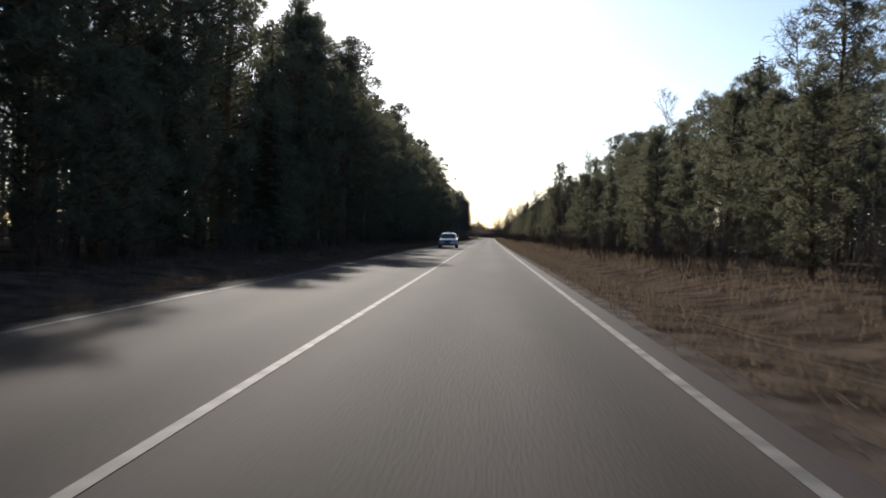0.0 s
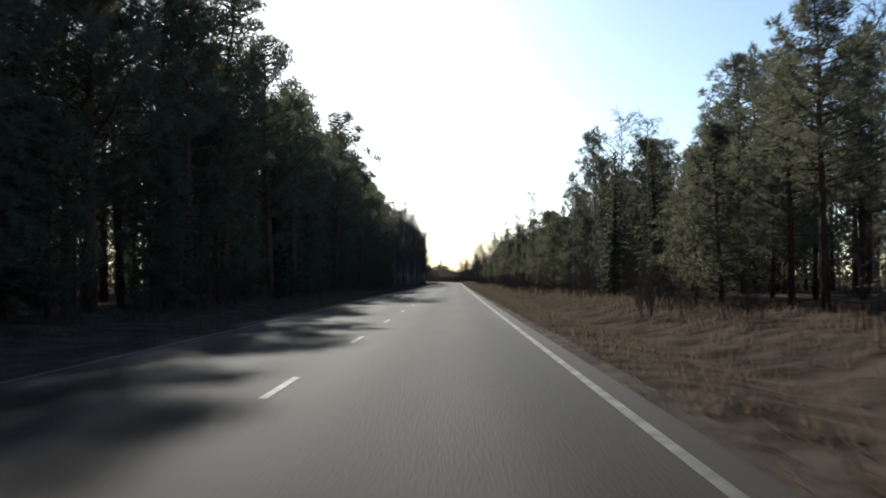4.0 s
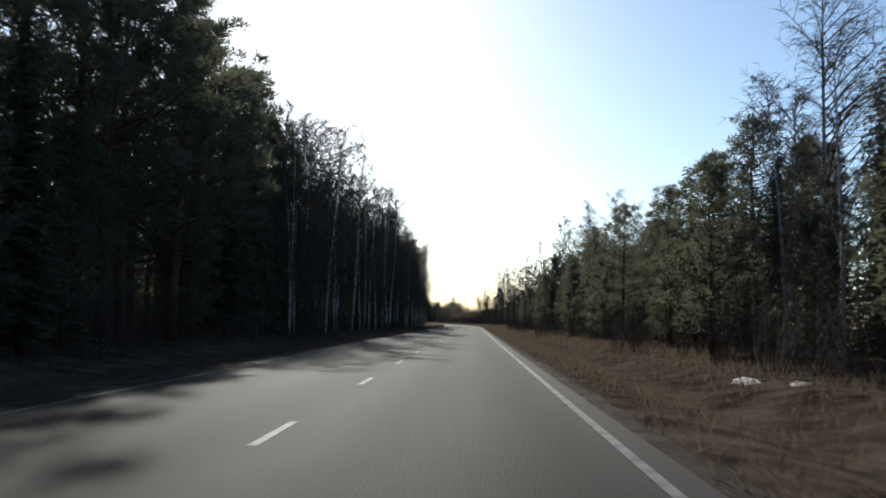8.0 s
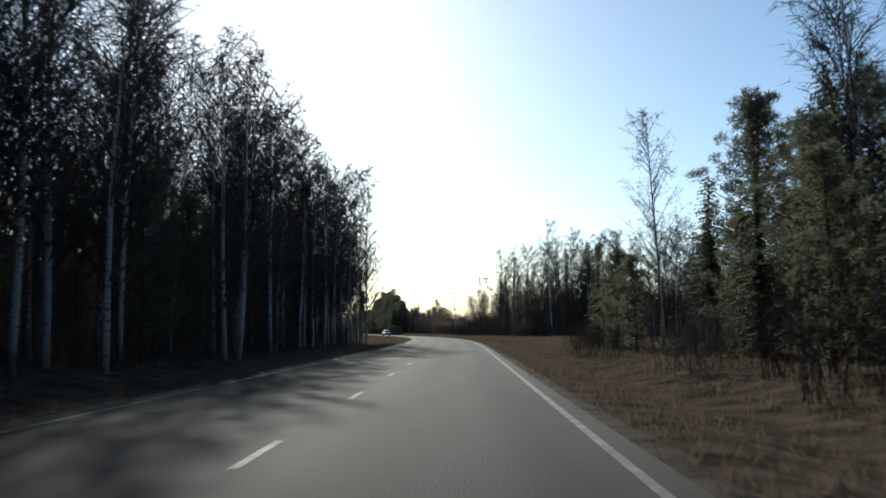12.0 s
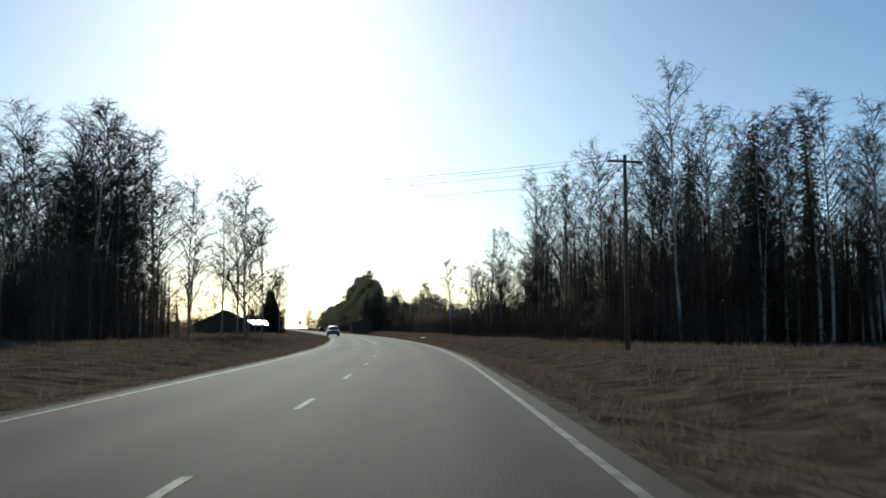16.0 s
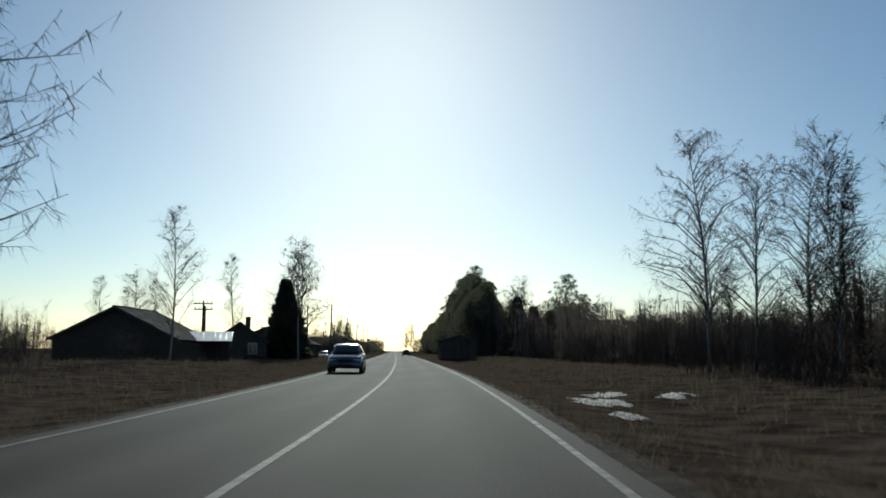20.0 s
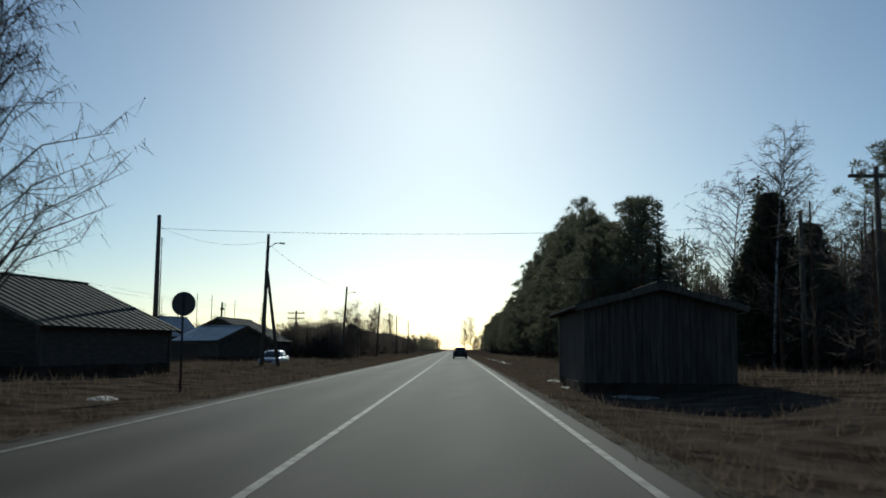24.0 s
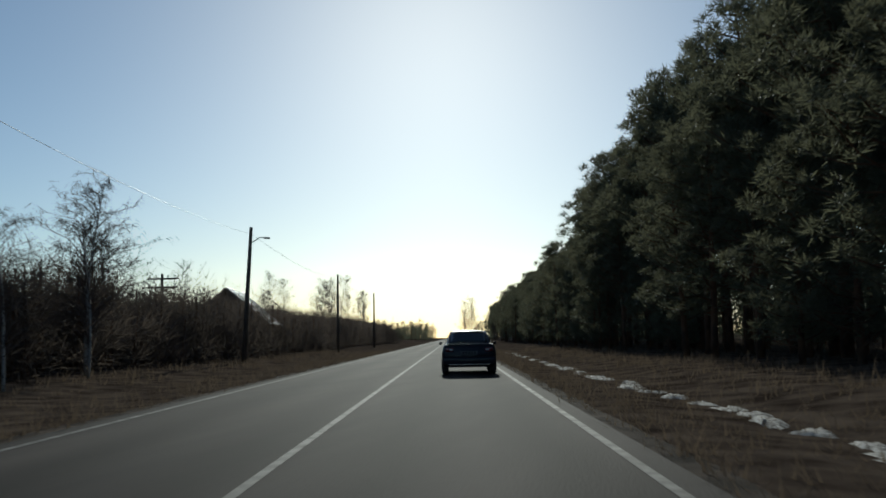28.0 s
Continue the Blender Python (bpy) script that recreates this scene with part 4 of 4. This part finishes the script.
house(-18.9, 650.1, 10.8, 4.4, 6.7, 2.85, "low weathered board house with a sheet roof and mast", M_PLASTER, M_SLATE, 0.13, "mast")


def pole(x, y, h, label, arms=0, brace=False, lamp=False, lean=0.0):
    top = tagged(new("utility_pole"), label, "utility pole", "village poles")
    top.matrix_basis = pose(x, y, ground_z(x, y) - 0.2, 0, lean, 12)
    h += 0.3
    v, f = tube_data([(0, 0, 0), (0, 0, h / 2), (0, 0, h)], [0.14, 0.12, 0.09], 10)
    put("post", data("post", v, f, M_WOOD, True), top)
    for k in range(arms):
        arm = part("crossarm", box(2.0, 0.10, 0.12, 0.01, (0, 0, h - 0.35 - 0.6 * k)), M_WOOD, top)
        for q in (-0.85, -0.4, 0.4, 0.85):
            v, f = tube_data([(q, 0, h - 0.30 - 0.6 * k), (q, 0, h - 0.08 - 0.6 * k)], [0.035, 0.05], 8)
            put("insulator", data("insulator", v, f, M_PLATE, True), arm)
    if brace:
        v, f = tube_data([(1.0, 0.3, 0), (0.05, 0, h * 0.72)], [0.12, 0.09], 8)
        put("brace", data("brace", v, f, M_WOOD, True), top, "leaning brace post")
    if lamp:
        v, f = tube_data([(0, 0, h - 0.9), (0.5, 0, h - 0.55), (0.75, 0, h - 0.55)], 0.03, 6)
        arm = put("lamp_arm", data("lamp_arm", v, f, M_WIRE, True), top)
        part("lamp_head", box(0.34, 0.16, 0.10, 0.03, (0.9, 0, h - 0.56)), M_WIRE, arm, "small street lamp head", True)
    return top


POLE = "weathered wooden utility pole beside the road"
pole(12.2, 485, 10.3, "tall wooden line pole at the edge of the wood", 1)
pole(-34, 499, 10.0, "tall wooden line pole across the field", 1)
pole(7.6, 560, 7.7, "dark wooden utility pole before the birch wood", 1)
pole(-43, 625, 6.2, "wooden pole with a wide crossarm", 2)
pole(-42.55, 624.4, 5.6, POLE)
pole(-41.4, 658.5, 7.3, POLE)
pole(-41.8, 672.4, 8.2, "wooden pole with a leaning brace and lamp", 0, True, True, 1.5)
pole(-48.75, 709.8, 7.5, "leaning wooden pole with a small street lamp", 0, False, True, 3.0)
pole(-55.0, 744.8, 7.3, "leaning wooden pole with a small street lamp", 0, False, True, 3.0)
pole(-61.5, 781, 7.3, POLE, 0, False, True)
pole(-68.5, 818, 7.3, POLE)
pole(-58.0, 720.6, 5.3, "low wooden pole with two crossarms", 2)
pole(-66.0, 756, 5.6, "low wooden pole with two crossarms", 2)
pole(-10.5, 652.9, 7.2, "wooden pole behind the grey house", 1)
pole(-11.8, 660.3, 6.8, "wooden pole behind the grey house")
pole(-64, 704, 5.8, POLE)


def wire(a, b, sag, label="thin black overhead wire between poles"):
    pts = [tuple(a[i] + (b[i] - a[i]) * u - (sag * 4 * u * (1 - u) if i == 2 else 0) for i in range(3)) for u in [k / 16 for k in range(17)]]
    tagged(tube("overhead_wire", pts, 0.008, M_WIRE, None, "", 5), label, "wire", "overhead wires")


for q, z in ((-0.85, 10.1), (-0.4, 10.1), (0.4, 10.1), (0.85, 9.5)):
    wire((12.2, 485 + q * 2.2, z), (-34, 499 + q * 2.2, z - 0.3), 0.7, "thin line wire crossing over the road")
wire((-41.4, 658.5, 6.9), (-11.8, 660.3, 6.7), 0.35, "thin black wire crossing over the road")
for a, b in (((-41.4, 658.5, 7.0), (-41.8, 672.4, 7.9)), ((-41.8, 672.4, 7.9), (-48.2, 709.8, 7.2)), ((-48.2, 709.8, 7.2), (-54.5, 744.8, 7.0)), ((-54.5, 744.8, 7.0), (-61.5, 781, 7.0)), ((-61.5, 781, 7.0), (-68.5, 818, 7.0))):
    wire(a, b, 0.5)
for q in (-0.8, 0.8):
    for a, b in (((-43, 625), (-58, 720.6)), ((-58, 720.6), (-66, 756))):
        wire((a[0] + q, a[1], 5.4), (b[0] + q, b[1], 5.0), 0.6)


def antenna(x, y, h):
    top = tagged(new("antenna_mast"), "thin tall aerial mast behind a village house", "mast", "aerial masts")
    top.matrix_basis = pose(x, y, ground_z(x, y) - 0.1)
    v, f = tube_data([(0, 0, 0), (0, 0, h)], [0.05, 0.03], 6)
    put("post", data("post", v, f, M_WIRE, True), top)
    for k in range(3):
        part("rod", box(0.5 - 0.1 * k, 0.02, 0.02, 0, (0, 0, h - 0.12 - 0.22 * k)), M_WIRE, top)


for x, y, h in ((-54, 681.5, 9.5), (-66, 707, 6.8), (-69, 709, 6.6), (-63.5, 713, 6.2)):
    antenna(x, y, h)


def road_sign(x, y, z, turn):
    top = tagged(new("road_sign"), "round road sign on a post, seen from behind", "road sign")
    top.matrix_basis = pose(x, y, ground_z(x, y), 0, 0, turn)
    v, f = tube_data([(0, 0, -0.2), (0, 0, z + 0.3)], 0.035, 8)
    put("post", data("post", v, f, M_WIRE, True), top)
    bm = bmesh.new()
    bmesh.ops.create_cone(bm, cap_ends=True, segments=32, radius1=0.36, radius2=0.36, depth=0.02)
    bmesh.ops.rotate(bm, verts=bm.verts, matrix=Matrix.Rotation(radians(90), 3, "X"))
    part("disc", bm, M_SIGN, top, "dull grey back of the sign", m=pose(0, 0.05, z))


road_sign(-32.1, 643.5, 2.6, 11)


def fence(x0, y0, x1, y1, label="grey weathered board fence round a garden"):
    top = tagged(new("board_fence"), label, "fence", "village fences")
    n = int(math.hypot(x1 - x0, y1 - y0) / 0.30)
    me = data("board", *tube_data([(0, 0, 0), (0, 0, 1.45)], [0.10, 0.10], 4), M_WOOD)
    for k in range(n + 1):
        u = k / n
        x, y = x0 + (x1 - x0) * u, y0 + (y1 - y0) * u
        put("board", me, top, m=pose(x, y, ground_z(x, y) - 0.1 + rt.uniform(-.05, .05), rt.uniform(-2, 2), rt.uniform(-2, 2), 45))
    for z in (0.4, 1.05):
        v, f = tube_data([(x0, y0, ground_z(x0, y0) + z), ((x0 + x1) / 2, (y0 + y1) / 2, ground_z((x0 + x1) / 2, (y0 + y1) / 2) + z), (x1, y1, ground_z(x1, y1) + z)], 0.045, 4)
        put("rail", data("rail", v, f, M_WOOD), top)


for fx, fy, gx, gy in ((-31, 592, -38, 622), (-38.5, 624, -42, 646), (-44, 660, -50, 680), (-52, 692, -56, 712)):
    fence(fx, fy, gx, gy)
